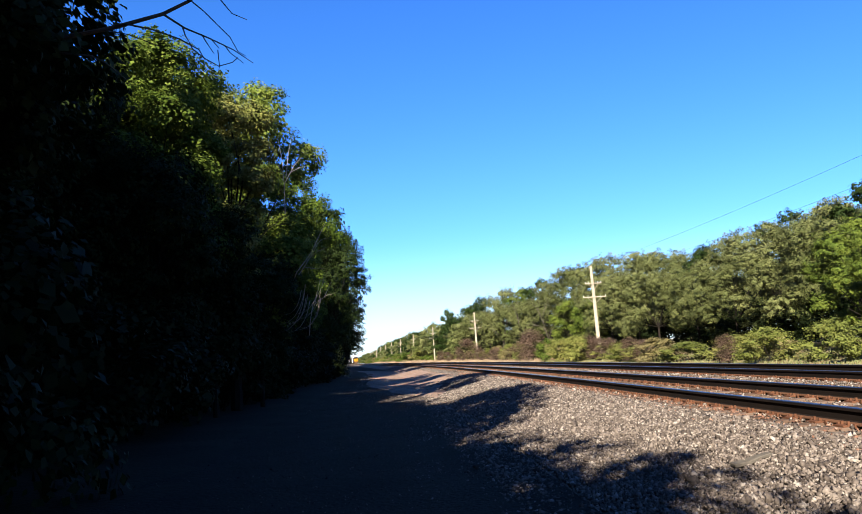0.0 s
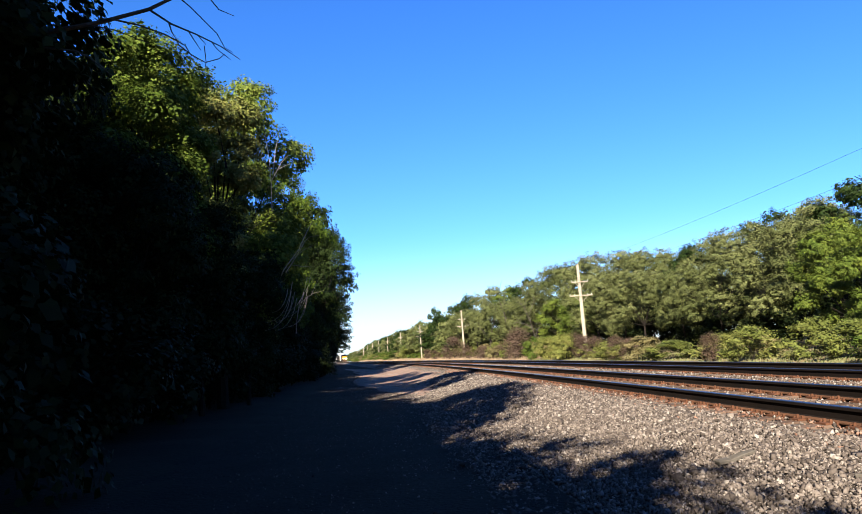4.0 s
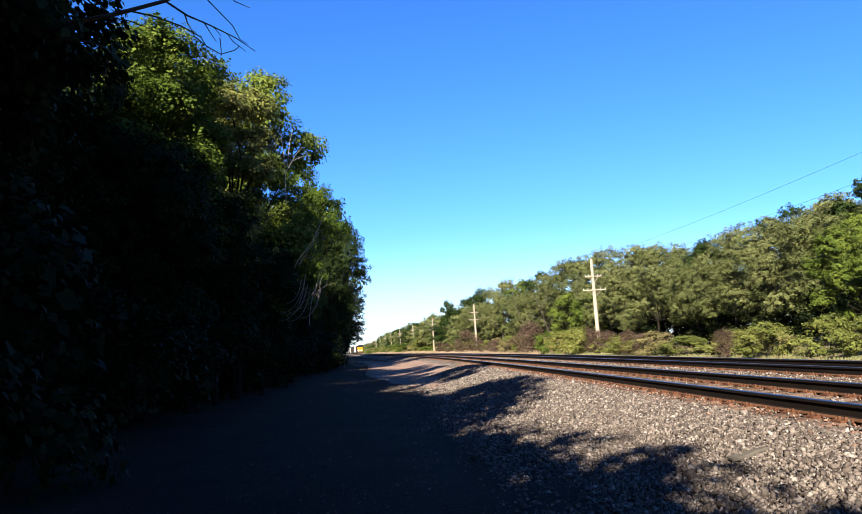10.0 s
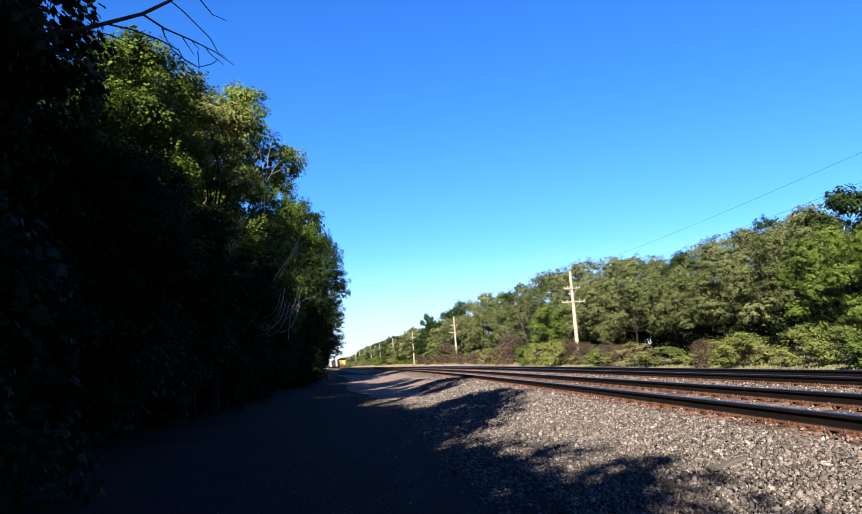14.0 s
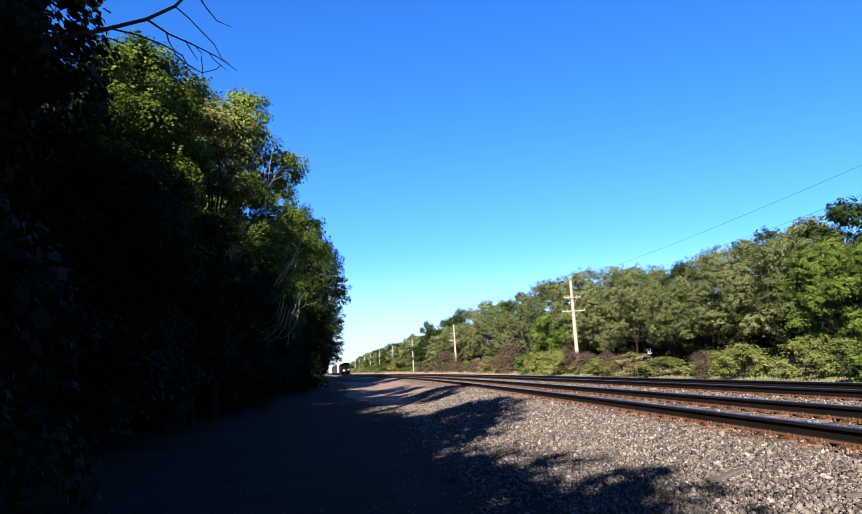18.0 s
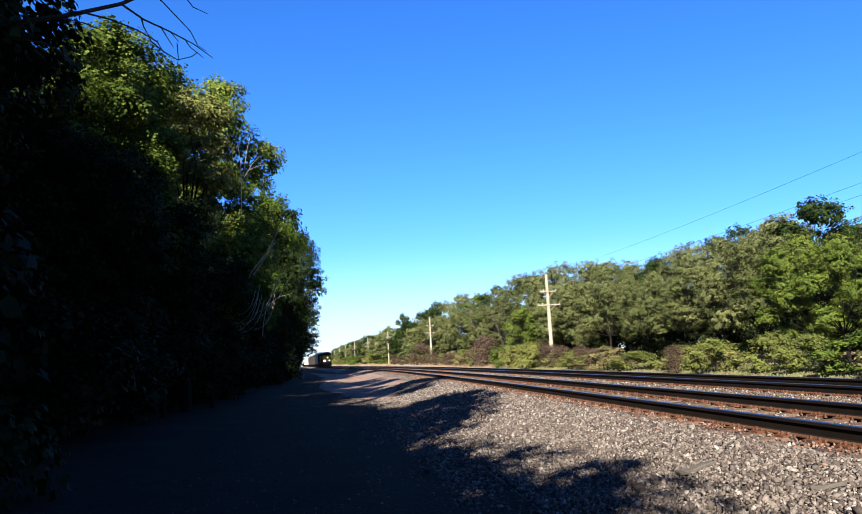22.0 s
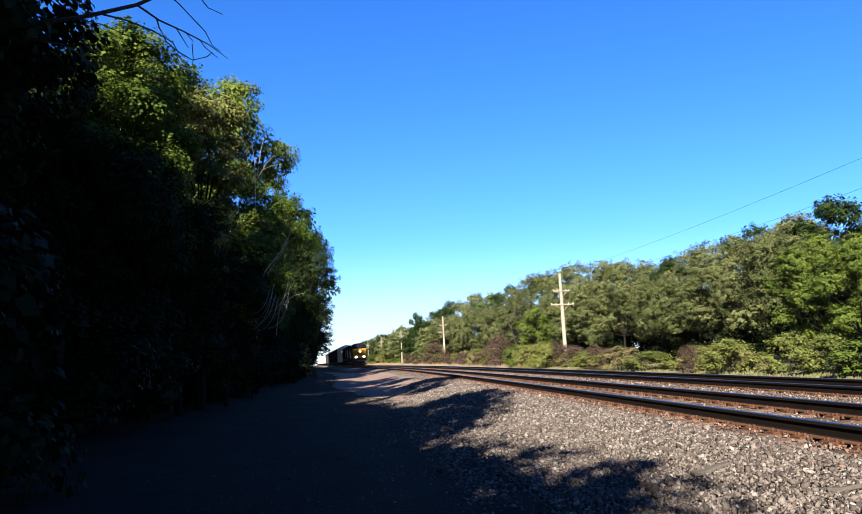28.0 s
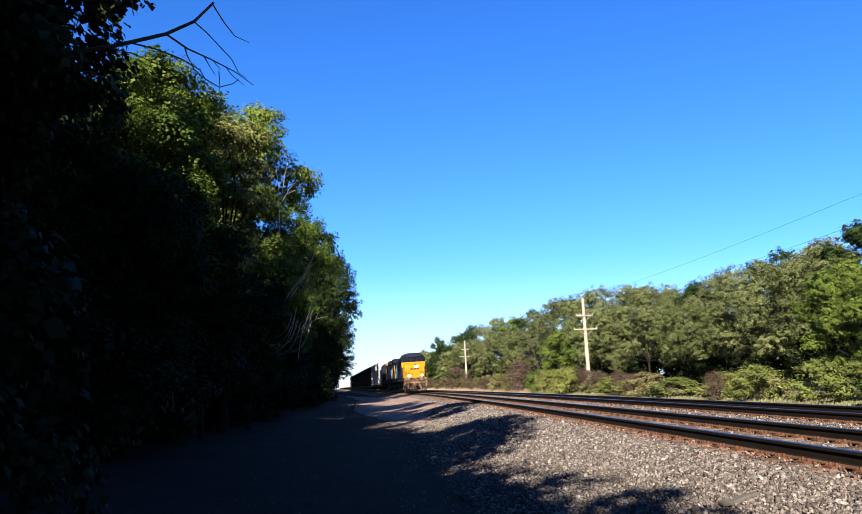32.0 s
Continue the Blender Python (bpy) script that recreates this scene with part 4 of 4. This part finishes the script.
for name, pts, ra, rb in (
        ("limb", [(-0.1, 0.6, -0.6), (0, 0, 0.6), (-0.05, 0, 1.8), (-0.2, -0.1, 2.9)], 0.026, 0.011),
        ("twig", [(-0.02, 0, 1.2), (-0.3, -0.1, 1.7), (-0.45, -0.1, 2.2)], 0.018, 0.006),
        ("twig", [(0.3, -0.05, 1.2), (0.75, -0.1, 1.4), (1.1, -0.1, 1.45)], 0.016, 0.006),
        ("limb", [(0.02, 0, 0.7), (0.5, -0.1, 1.5), (0.87, -0.2, 1.85)], 0.020, 0.008),
        ("twig", [(0.1, 0, 1.0), (0.26, -0.1, 2.1), (0.43, -0.1, 2.8)], 0.017, 0.008)):
    tube(name, pts, ra, rb, M_PALEWOOD, snag)
snag.scale = (0.79, 0.79, 0.79)
snag = thing("dead_branch", -3.71, 25.60, 5.03, "pale dead limb leaning out of the dark crowns", "branch", "dead branches")
for name, pts, ra, rb in (
        ("limb", [(-0.3, 0.5, -0.5), (0, 0, 0), (0.73, 0, 0.92), (1.12, 0, 1.68), (1.39, 0, 2.2)], 0.032, 0.014),
        ("limb", [(0.1, 0.05, -0.1), (0.6, 0.1, 0.62), (1.0, 0.2, 1.3)], 0.022, 0.011),
        ("twig", [(0.46, 0, 0.5), (0.98, -0.1, 0.9), (1.62, -0.2, 1.14)], 0.013, 0.006),
        ("twig", [(0.33, 0, 0.25), (1.0, -0.1, 0.1), (1.34, -0.1, 0.12)], 0.013, 0.006),
        ("twig", [(0.9, 0, 1.2), (1.25, 0, 1.5), (1.7, 0, 1.55)], 0.010, 0.006)):
    tube(name, pts, ra, rb, M_PALEWOOD, snag)
snag.scale = (0.79, 0.79, 0.79)
snag = thing("dead_branch", -3.29, 25.60, 3.21, "pale dead twigs hanging in the shade", "branch", "dead branches")
for name, pts, ra, rb in (
        ("limb", [(-0.1, 0.3, -0.6), (0, 0, 0), (0.15, 0, 0.8), (0.59, 0, 1.54), (0.73, 0, 2.04)], 0.022, 0.008),
        ("twig", [(0.15, 0, 0.75), (0.78, -0.1, 1.15), (1.29, -0.2, 1.25)], 0.015, 0.006),
        ("twig", [(0.7, -0.1, 1.1), (1.05, -0.1, 1.77)], 0.010, 0.006)):
    tube(name, pts, ra, rb, M_PALEWOOD, snag)
snag.scale = (0.79, 0.79, 0.79)
fan = thing("dead_branch", -3.75, 25.3, 2.6, "pale bare twigs drooping in deep shade", "branch", "dead branches")
tw = np.random.default_rng(77)
for k in range(11):
    sx, sz = tw.uniform(-0.35, 0.55), tw.uniform(-0.35, 0.5)
    ln = tw.uniform(0.6, 1.1)
    pts = [(sx + 0.62 * ln * (1 - q) ** 0.7 - 0.35 * ln * q * q, 0.12 * math.sin(k + 2 * q), sz + 1.5 + 1.35 * ln * ((1 - q) - 0.9 * q * (1 - q)) - 0.9) for q in (0.0, 0.2, 0.4, 0.6, 0.8, 1.0)]
    tube("twig", pts, 0.011, 0.004, M_PALEWOOD, fan)
for u, y, h, sd in ((21.6, 101, 6.5, 21), (21.8, 104, 7.5, 22), (22.0, 92, 6.0, 23), (21.5, 118, 7.0, 24)):
    branch((u + bend(y), y, climb(y) + 0.3), (0.02, 0, 1), h, 0.1, sd, "pale dead trunk standing in the tree line")
branch((-4.8, 24, 6.0), (0.4, -0.2, 0.3), 1.4, 0.02, 12, "bare twig in the shade")


# ---- the train ----
def wheelset(parent, y, r=0.5):
    e = new("wheelset")
    e.parent = parent
    e.location = (0, y, r)
    bm = bmesh.new()
    rod(bm, 0.09, 0.09, (-0.9, 0, 0), (0.9, 0, 0), 10)
    part("axle", bm, M_STEEL, e)
    for s in (-1, 1):
        bm = bmesh.new()
        rod(bm, r, r, (s * 0.70, 0, 0), (s * 0.82, 0, 0), 22)
        rod(bm, r + 0.025, r + 0.025, (s * 0.67, 0, 0), (s * 0.70, 0, 0), 22)
        for k in range(6):
            a = k * math.pi / 3
            rod(bm, 0.05, 0.05, (s * 0.83, 0.3 * math.cos(a), 0.3 * math.sin(a)), (s * 0.845, 0.3 * math.cos(a), 0.3 * math.sin(a)), 6)
        part("wheel", bm, M_STEEL, e)
    return e


def truck(parent, y, axles, mat):
    """Side frames and wheelsets of a truck."""
    t = new("truck")
    t.parent = parent
    t.location = (0, y, 0)
    reach = max(abs(a) for a in axles)
    for s in (-1, 1):
        bm = bmesh.new()
        box(bm, 0.16, 2 * reach + 0.7, 0.24, s * 1.02, 0, 0.72, 0.04)
        for a in axles:
            box(bm, 0.22, 0.34, 0.42, s * 1.04, a, 0.52, 0.05)
        for a in (np.array(axles[:-1]) + np.array(axles[1:])) / 2:
            rod(bm, 0.11, 0.11, (s * 1.06, a - 0.14, 0.42), (s * 1.06, a - 0.14, 0.68), 8)
            rod(bm, 0.11, 0.11, (s * 1.06, a + 0.14, 0.42), (s * 1.06, a + 0.14, 0.68), 8)
        part("side_frame", bm, mat, t)
    bm = bmesh.new()
    box(bm, 1.9, 0.5, 0.26, 0, 0, 0.66, 0.03)
    part("bolster", bm, mat, t)
    return t


def locomotive(label, lit):
    """A wide-nosed six-axle diesel, front towards -y, its middle at the origin and rail top at z 0."""
    t = thing("locomotive", 0, 0, 0, label, "locomotive")
    F0 = -11.1
    bm = bmesh.new()
    box(bm, 2.95, 21.0, 0.42, 0, 0.2, 1.5, 0.03)
    part("frame", bm, M_NAVY, t)
    bm = bmesh.new()
    box(bm, 1.9, 5.2, 0.95, 0, 0.3, 0.85, 0.2)
    part("fuel_tank", bm, M_BLACK, t)
    # wide nose: tapered prow with sloping top
    bm = bmesh.new()
    prof = [(-1.32, 1.62), (-1.32, 2.95), (-1.08, 3.28), (1.08, 3.28), (1.32, 2.95), (1.32, 1.62)]
    ring0 = [bm.verts.new((x * 0.90, F0 + 0.75 + (0.10 if z > 3 else 0), z - (0.08 if z > 3 else 0))) for x, z in prof]
    ring1 = [bm.verts.new((x, F0 + 1.05, z)) for x, z in prof]
    ring2 = [bm.verts.new((x * 1.04, F0 + 2.4, z + (0.16 if z > 2 else 0))) for x, z in prof]
    bm.faces.new(ring0)
    for a, b in ((ring0, ring1), (ring1, ring2)):
        for i in range(6):
            bm.faces.new((a[i], a[(i + 1) % 6], b[(i + 1) % 6], b[i]))
    bmesh.ops.recalc_face_normals(bm, faces=bm.faces)
    nose = part("nose", bm, M_YELLOW, t, "bright yellow painted nose")
    bm = bmesh.new()
    box(bm, 2.1, 0.05, 0.06, 0, F0 + 2.3, 4.28, 0.01)
    part("sun_visor", bm, M_BLACK, t)
    bm = bmesh.new()
    box(bm, 0.62, 0.03, 1.35, 0.42, F0 + 0.735, 2.42, 0.01)
    part("nose_door", bm, M_YELLOW, nose)
    bm = bmesh.new()
    box(bm, 0.34, 0.02, 0.12, -0.38, F0 + 0.735, 2.72, 0.004)
    box(bm, 0.28, 0.02, 0.12, 0.02, F0 + 0.735, 2.72, 0.004)
    box(bm, 0.26, 0.02, 0.12, 0.38, F0 + 0.715, 2.72, 0.004)
    part("emblem", bm, M_NAVY, nose, "dark blue emblem bars")
    # cab
    bm = bmesh.new()
    prof = [(-1.52, 1.7), (-1.52, 4.05), (-1.2, 4.5), (-0.6, 4.66), (0.6, 4.66), (1.2, 4.5), (1.52, 4.05), (1.52, 1.7)]
    a = [bm.verts.new((x, F0 + 2.4 + (0.28 if z > 4.2 else 0), z)) for x, z in prof]
    b = [bm.verts.new((x, F0 + 5.2, z)) for x, z in prof]
    bm.faces.new(a)
    bm.faces.new(list(reversed(b)))
    for i in range(8):
        bm.faces.new((a[i], a[(i + 1) % 8], b[(i + 1) % 8], b[i]))
    bmesh.ops.recalc_face_normals(bm, faces=bm.faces)
    cab = part("cab", bm, M_NAVY, t, "dark blue cab with a rounded roof")
    bm = bmesh.new()
    box(bm, 3.0, 0.03, 0.62, 0, F0 + 2.39, 3.62 - 0.35, 0.01)
    part("cab_front_panel", bm, M_YELLOW, cab, "yellow panel under the windshield")
    for x, w in ((-0.93, 0.92), (0.0, 0.5), (0.93, 0.92)):
        bm = bmesh.new()
        box(bm, w, 0.03, 0.6, x, F0 + 2.385, 3.9, 0.02)
        win = part("windshield", bm, M_WINDOW, cab, "dark windshield pane")
        bm = bmesh.new()
        box(bm, w + 0.06, 0.02, 0.05, x, F0 + 2.375, 3.60, 0.01)
        part("wiper", bm, M_BLACK, win)
    for s in (-1, 1):
        for yy in (3.1, 4.3):
            bm = bmesh.new()
            box(bm, 0.03, 0.85, 0.7, s * 1.525, F0 + yy, 3.55, 0.02)
            part("side_window", bm, M_WINDOW, cab, "dark side window")
        bm = bmesh.new()
        box(bm, 0.03, 2.7, 1.5, s * 1.524, F0 + 3.75, 2.45, 0.01)
        part("side_panel", bm, M_NAVY, cab, "painted cab side panel")
    # long hood, radiator wings, stack, cabinets
    bm = bmesh.new()
    box(bm, 1.9, 14.6, 2.5, 0, 2.1, 2.96, 0.12)
    hood = part("hood", bm, M_NAVY, t, "long dark blue engine hood")
    for k in range(12):
        for s in (-1, 1):
            bm = bmesh.new()
            box(bm, 0.03, 1.0, 1.9, s * 0.965, -4.2 + 1.12 * k, 2.8, 0.01)
            part("hood_door", bm, (M_NAVY if lit else M_YELLOW) if k in (0, 11) else (M_BLUE if k in (9, 10) else M_NAVY), hood)
    bm = bmesh.new()
    box(bm, 1.5, 0.04, 1.9, 0, 9.42, 2.8, 0.01)
    part("hood_end_panel", bm, M_YELLOW, hood, "yellow end panel")
    bm = bmesh.new()
    box(bm, 2.95, 3.6, 0.7, 0, 7.4, 4.2, 0.15)
    part("radiator", bm, M_NAVY, t)
    bm = bmesh.new()
    box(bm, 2.0, 2.6, 0.5, 0, -3.6, 4.35, 0.1)
    part("blower_housing", bm, M_YELLOW, t, "yellow housing behind the cab")
    bm = bmesh.new()
    box(bm, 0.5, 0.9, 0.35, 0, 2.2, 4.35, 0.05)
    part("exhaust_stack", bm, M_BLACK, t)
    for k in range(3):
        bm = bmesh.new()
        rod(bm, 0.04, 0.08, (-0.25 + 0.25 * k, F0 + 7.6, 4.62), (-0.25 + 0.25 * k, F0 + 7.1, 4.64), 8)
        box(bm, 0.05, 0.05, 0.2, -0.25 + 0.25 * k, F0 + 7.5, 4.55)
        part("horn", bm, M_BLACK, t)
    # pilot, coupler, steps, rails
    bm = bmesh.new()
    box(bm, 2.9, 0.5, 0.36, 0, F0 + 0.45, 1.5, 0.03)
    part("anticlimber", bm, M_GRIME, t)
    bm = bmesh.new()
    v = [bm.verts.new(c) for c in ((-1.45, F0 + 0.3, 1.35), (1.45, F0 + 0.3, 1.35), (1.3, F0 + 0.1, 0.2), (0, F0 - 0.15, 0.16), (-1.3, F0 + 0.1, 0.2))]
    bm.faces.new(v)
    r_ = bmesh.ops.extrude_face_region(bm, geom=list(bm.faces))
    bmesh.ops.translate(bm, verts=[g for g in r_["geom"] if isinstance(g, bmesh.types.BMVert)], vec=(0, 0.3, 0))
    bmesh.ops.recalc_face_normals(bm, faces=bm.faces)
    part("pilot_plough", bm, M_GRIME, t, "dusty steel snow plough")
    bm = bmesh.new()
    box(bm, 0.26, 0.7, 0.3, 0, F0 - 0.15, 0.88, 0.05)
    box(bm, 0.36, 0.2, 0.36, 0.04, F0 - 0.45, 0.88, 0.06)
    part("coupler", bm, M_GRIME, t)
    for s in (-1, 1):
        for k in range(3):
            bm = bmesh.new()
            box(bm, 0.5, 0.3, 0.04, s * 1.25, F0 + 0.75, 0.45 + 0.35 * k)
            part("step", bm, M_GRIME, t)
        bm = bmesh.new()
        rod(bm, 0.018, 0.018, (s * 1.42, F0 + 0.35, 1.6), (s * 1.42, F0 + 0.35, 2.6), 6)
        rod(bm, 0.018, 0.018, (s * 1.42, F0 + 0.35, 2.6), (s * 0.55, F0 + 0.35, 2.6), 6)
        rod(bm, 0.018, 0.018, (s * 0.55, F0 + 0.35, 1.6), (s * 0.55, F0 + 0.35, 2.6), 6)
        part("front_handrail", bm, M_YELLOW, t)
        bm = bmesh.new()
        rod(bm, 0.022, 0.022, (s * 1.45, -5.7, 2.65), (s * 1.45, 10.0, 2.65), 6)
        for k in range(9):
            rod(bm, 0.02, 0.02, (s * 1.45, -5.7 + 1.95 * k, 1.7), (s * 1.45, -5.7 + 1.95 * k, 2.65), 6)
        part("side_handrail", bm, M_BLACK, t)
        bm = bmesh.new()
        rod(bm, 0.15, 0.15, (s * 0.78, F0 + 0.34, 1.9), (s * 0.78, F0 + 0.2, 1.9), 14)
        box(bm, 0.34, 0.16, 0.3, s * 0.78, F0 + 0.42, 1.86, 0.03)
        dl = part("ditch_light", bm, M_BLACK, t)
        bm = bmesh.new()
        rod(bm, 0.085, 0.085, (s * 0.78, F0 + 0.2, 1.9), (s * 0.78, F0 + 0.185, 1.9), 14)
        part("lens", bm, M_LAMP if lit else M_WINDOW, dl, "shining ditch light lens" if lit else "unlit lens")
    for k, x in enumerate((-0.95, -0.8, -0.65, 0.6, 0.75, 0.9)):
        bm = bmesh.new()
        rod(bm, 0.03, 0.03, (x, F0 + 0.18, 1.3), (x + 0.05, F0 - 0.1, 0.75), 6)
        rod(bm, 0.03, 0.035, (x + 0.05, F0 - 0.1, 0.75), (x + 0.08, F0 + 0.0, 0.5), 6)
        part("air_hose", bm, M_BLACK, t)
    bm = bmesh.new()
    rod(bm, 0.02, 0.02, (-1.35, F0 - 0.02, 1.12), (1.35, F0 - 0.02, 1.12), 6)
    part("uncoupling_lever", bm, M_YELLOW, t)
    for s in (-1, 1):
        bm = bmesh.new()
        box(bm, 0.12, 0.06, 1.1, s * 1.42, F0 + 0.55, 0.95, 0.01)
        part("step_side", bm, M_GRIME, t)
        bm = bmesh.new()
        box(bm, 0.5, 0.02, 0.03, s * 0.9, F0 + 0.73, 2.25)
        box(bm, 0.03, 0.02, 0.9, s * 1.12, F0 + 0.73, 2.2)
        part("grab_iron", bm, M_BLACK, nose)
    bm = bmesh.new()
    rod(bm, 0.24, 0.24, (0.16, F0 + 0.88, 3.0), (0.16, F0 + 0.71, 3.0), 16)
    hl = part("headlight", bm, M_BLACK, t, "round black headlight housing")
    for k in (-1, 1):
        bm = bmesh.new()
        rod(bm, 0.05, 0.05, (0.16 + 0.1 * k, F0 + 0.715, 3.0), (0.16 + 0.1 * k, F0 + 0.69, 3.0), 12)
        part("lens", bm, M_LAMP if lit else M_WINDOW, hl, "small headlight lens")
    for s in (-1, 1):
        bm = bmesh.new()
        box(bm, 0.36, 0.04, 0.13, s * 0.95, F0 + 2.45, 4.3, 0.02)
        part("number_board", bm, M_WINDOW, cab)
    truck(t, -6.9, (-2.0, 0.0, 2.0), M_BLACK)
    truck(t, 6.9, (-2.0, 0.0, 2.0), M_BLACK)
    for y in (-8.9, -6.9, -4.9, 4.9, 6.9, 8.9):
        wheelset(t, y, 0.51)
    return t


def autorack(label, mat):
    """A tall closed car carrier: panelled sides between posts, arched roof, end doors, trucks. 27 m long, 5.75 m high."""
    t = thing("car_carrier", 0, 0, 0, label, "freight car", "freight cars")
    half, top = 13.3, 5.35
    bm = bmesh.new()
    box(bm, 2.9, 2 * half, 0.45, 0, 0, 1.1, 0.03)
    part("floor_frame", bm, M_BLACK, t)
    bm = bmesh.new()
    prof = [(-1.5, 1.2), (-1.5, top), (-1.0, top + 0.28), (0, top + 0.4), (1.0, top + 0.28), (1.5, top), (1.5, 1.2)]
    a = [bm.verts.new((x, -half + 0.15, z)) for x, z in prof]
    b = [bm.verts.new((x, half - 0.15, z)) for x, z in prof]
    bm.faces.new(a)
    bm.faces.new(list(reversed(b)))
    for i in range(7):
        bm.faces.new((a[i], a[(i + 1) % 7], b[(i + 1) % 7], b[i]))
    bmesh.ops.recalc_face_normals(bm, faces=bm.faces)
    body = part("body", bm, mat, t)
    bm = bmesh.new()
    box(bm, 0.1, 0.12, top - 1.2, 0, 0, 0)
    post = bpy.data.meshes.new("post")
    bm.to_mesh(post)
    bm.free()
    post.materials.append(mat)
    bm = bmesh.new()
    box(bm, 0.04, 1.62, 1.2, 0, 0, 0, 0.015)
    panel = bpy.data.meshes.new("side_panel")
    bm.to_mesh(panel)
    bm.free()
    panel.materials.append(mat)
    for s in (-1, 1):
        for k in range(15):
            o = new("post", post)
            o.parent = body
            o.location = (s * 1.53, -half + 0.3 + 1.857 * k, 1.2 + (top - 1.2) / 2)
        for k in range(14):
            o = new("side_panel", panel)
            o.parent = body
            o.location = (s * 1.51, -half + 1.23 + 1.857 * k, 3.3)
        bm = bmesh.new()
        box(bm, 0.14, 2 * half, 0.22, s * 1.5, 0, top - 0.05, 0.02)
        part("roof_rail", bm, mat, body)
    for e in (-1, 1):
        for s in (-1, 1):
            bm = bmesh.new()
            box(bm, 1.4, 0.08, top - 1.5, s * 0.72, e * (half - 0.1), 1.35 + (top - 1.5) / 2, 0.02)
            for k in range(4):
                box(bm, 1.3, 0.05, 0.1, s * 0.72, e * (half - 0.05), 1.9 + 0.95 * k)
            part("end_door", bm, mat, t)
        bm = bmesh.new()
        box(bm, 0.3, 0.9, 0.3, 0, e * (half + 0.3), 0.88, 0.05)
        part("coupler", bm, M_STEEL, t)
        truck(t, e * 10.0, (-0.88, 0.88), M_BLACK)
        for y in (-0.88, 0.88):
            wheelset(t, e * 10.0 + y, 0.42)
    return t


# ---- motion of the train along the near track ----
NOSE = ((0, 495), (4, 448), (9, 390), (14, 333), (19, 276), (23, 227), (26, 180), (28, 151), (29, 137.5), (30, 122.5), (31, 105.8), (32, 88), (33, 70))


def nose_y(t):
    """Where the front of the train stands along the line."""
    ts, ys = [a for a, _ in NOSE], [b for _, b in NOSE]
    return float(np.interp(t, ts, ys))


def car_pose(y, half):
    """A vehicle whose middle is at y, its trucks half metres before and behind."""
    mid = TRACKS[0][0]
    a = Vector((mid + bend(y - half), y - half, RAIL_TOP + 0.017 + climb(y - half)))
    b = Vector((mid + bend(y + half), y + half, RAIL_TOP + 0.017 + climb(y + half)))
    c, d = (a + b) / 2, (b - a)
    return pose(c.x, c.y, c.z, math.degrees(math.atan2(d.z, d.y)), -math.degrees(0.0233), math.degrees(math.atan2(-d.x, d.y)))


VEHICLES = []
lead = locomotive("diesel locomotive with yellow nose and shining ditch lights", True)
lead.scale = second_scale = (1.02, 1.0, 1.06)
VEHICLES.append((lead, 11.5, 6.9))
second = locomotive("second dark blue diesel locomotive coupled behind the first", False)
second.scale = second_scale
VEHICLES.append((second, 34.3, 6.9))   # runs long hood first
white_car = autorack("white panelled car carrier coupled behind the locomotives", M_WHITE)
shade_car = autorack("tall panelled car carrier, coloured dark as in tree shade", M_SHADECAR)
grey_car = autorack("weathered grey galvanised car carrier", M_GREYCAR)
at = 34.3 + 11.5 + 14.0
# five cars carry the shade in their colour, the rest stay grey
for k, kind in enumerate([white_car] + [shade_car] * 5 + [grey_car] * 11):
    o = kind if k in (0, 1, 6) else copy_thing(kind, Matrix.Identity(4))
    VEHICLES.append((o, at, 10.0))
    at += 27.7


def motions():
    times = [0, 2, 4, 6, 8, 10, 12, 14, 16, 18, 20, 22, 24, 26, 27, 28, 29, 30, 31, 32]
    for ob, back, half in VEHICLES:
        turn = pose(0, 0, 0, 0, 0, 180 if ob is second else 0)
        walk(ob, [(t, car_pose(nose_y(t) + back, half) @ turn) for t in times])
    # the leading locomotive's wheels roll
    for w in lead.children:
        if w.name.startswith("wheelset"):
            y = w.location.y
            walk(w, [(k / FPS, pose(0, y, 0.51, math.degrees((495 - nose_y(k / FPS)) / 0.54))) for k in range(32 * FPS + 1)])


motions()
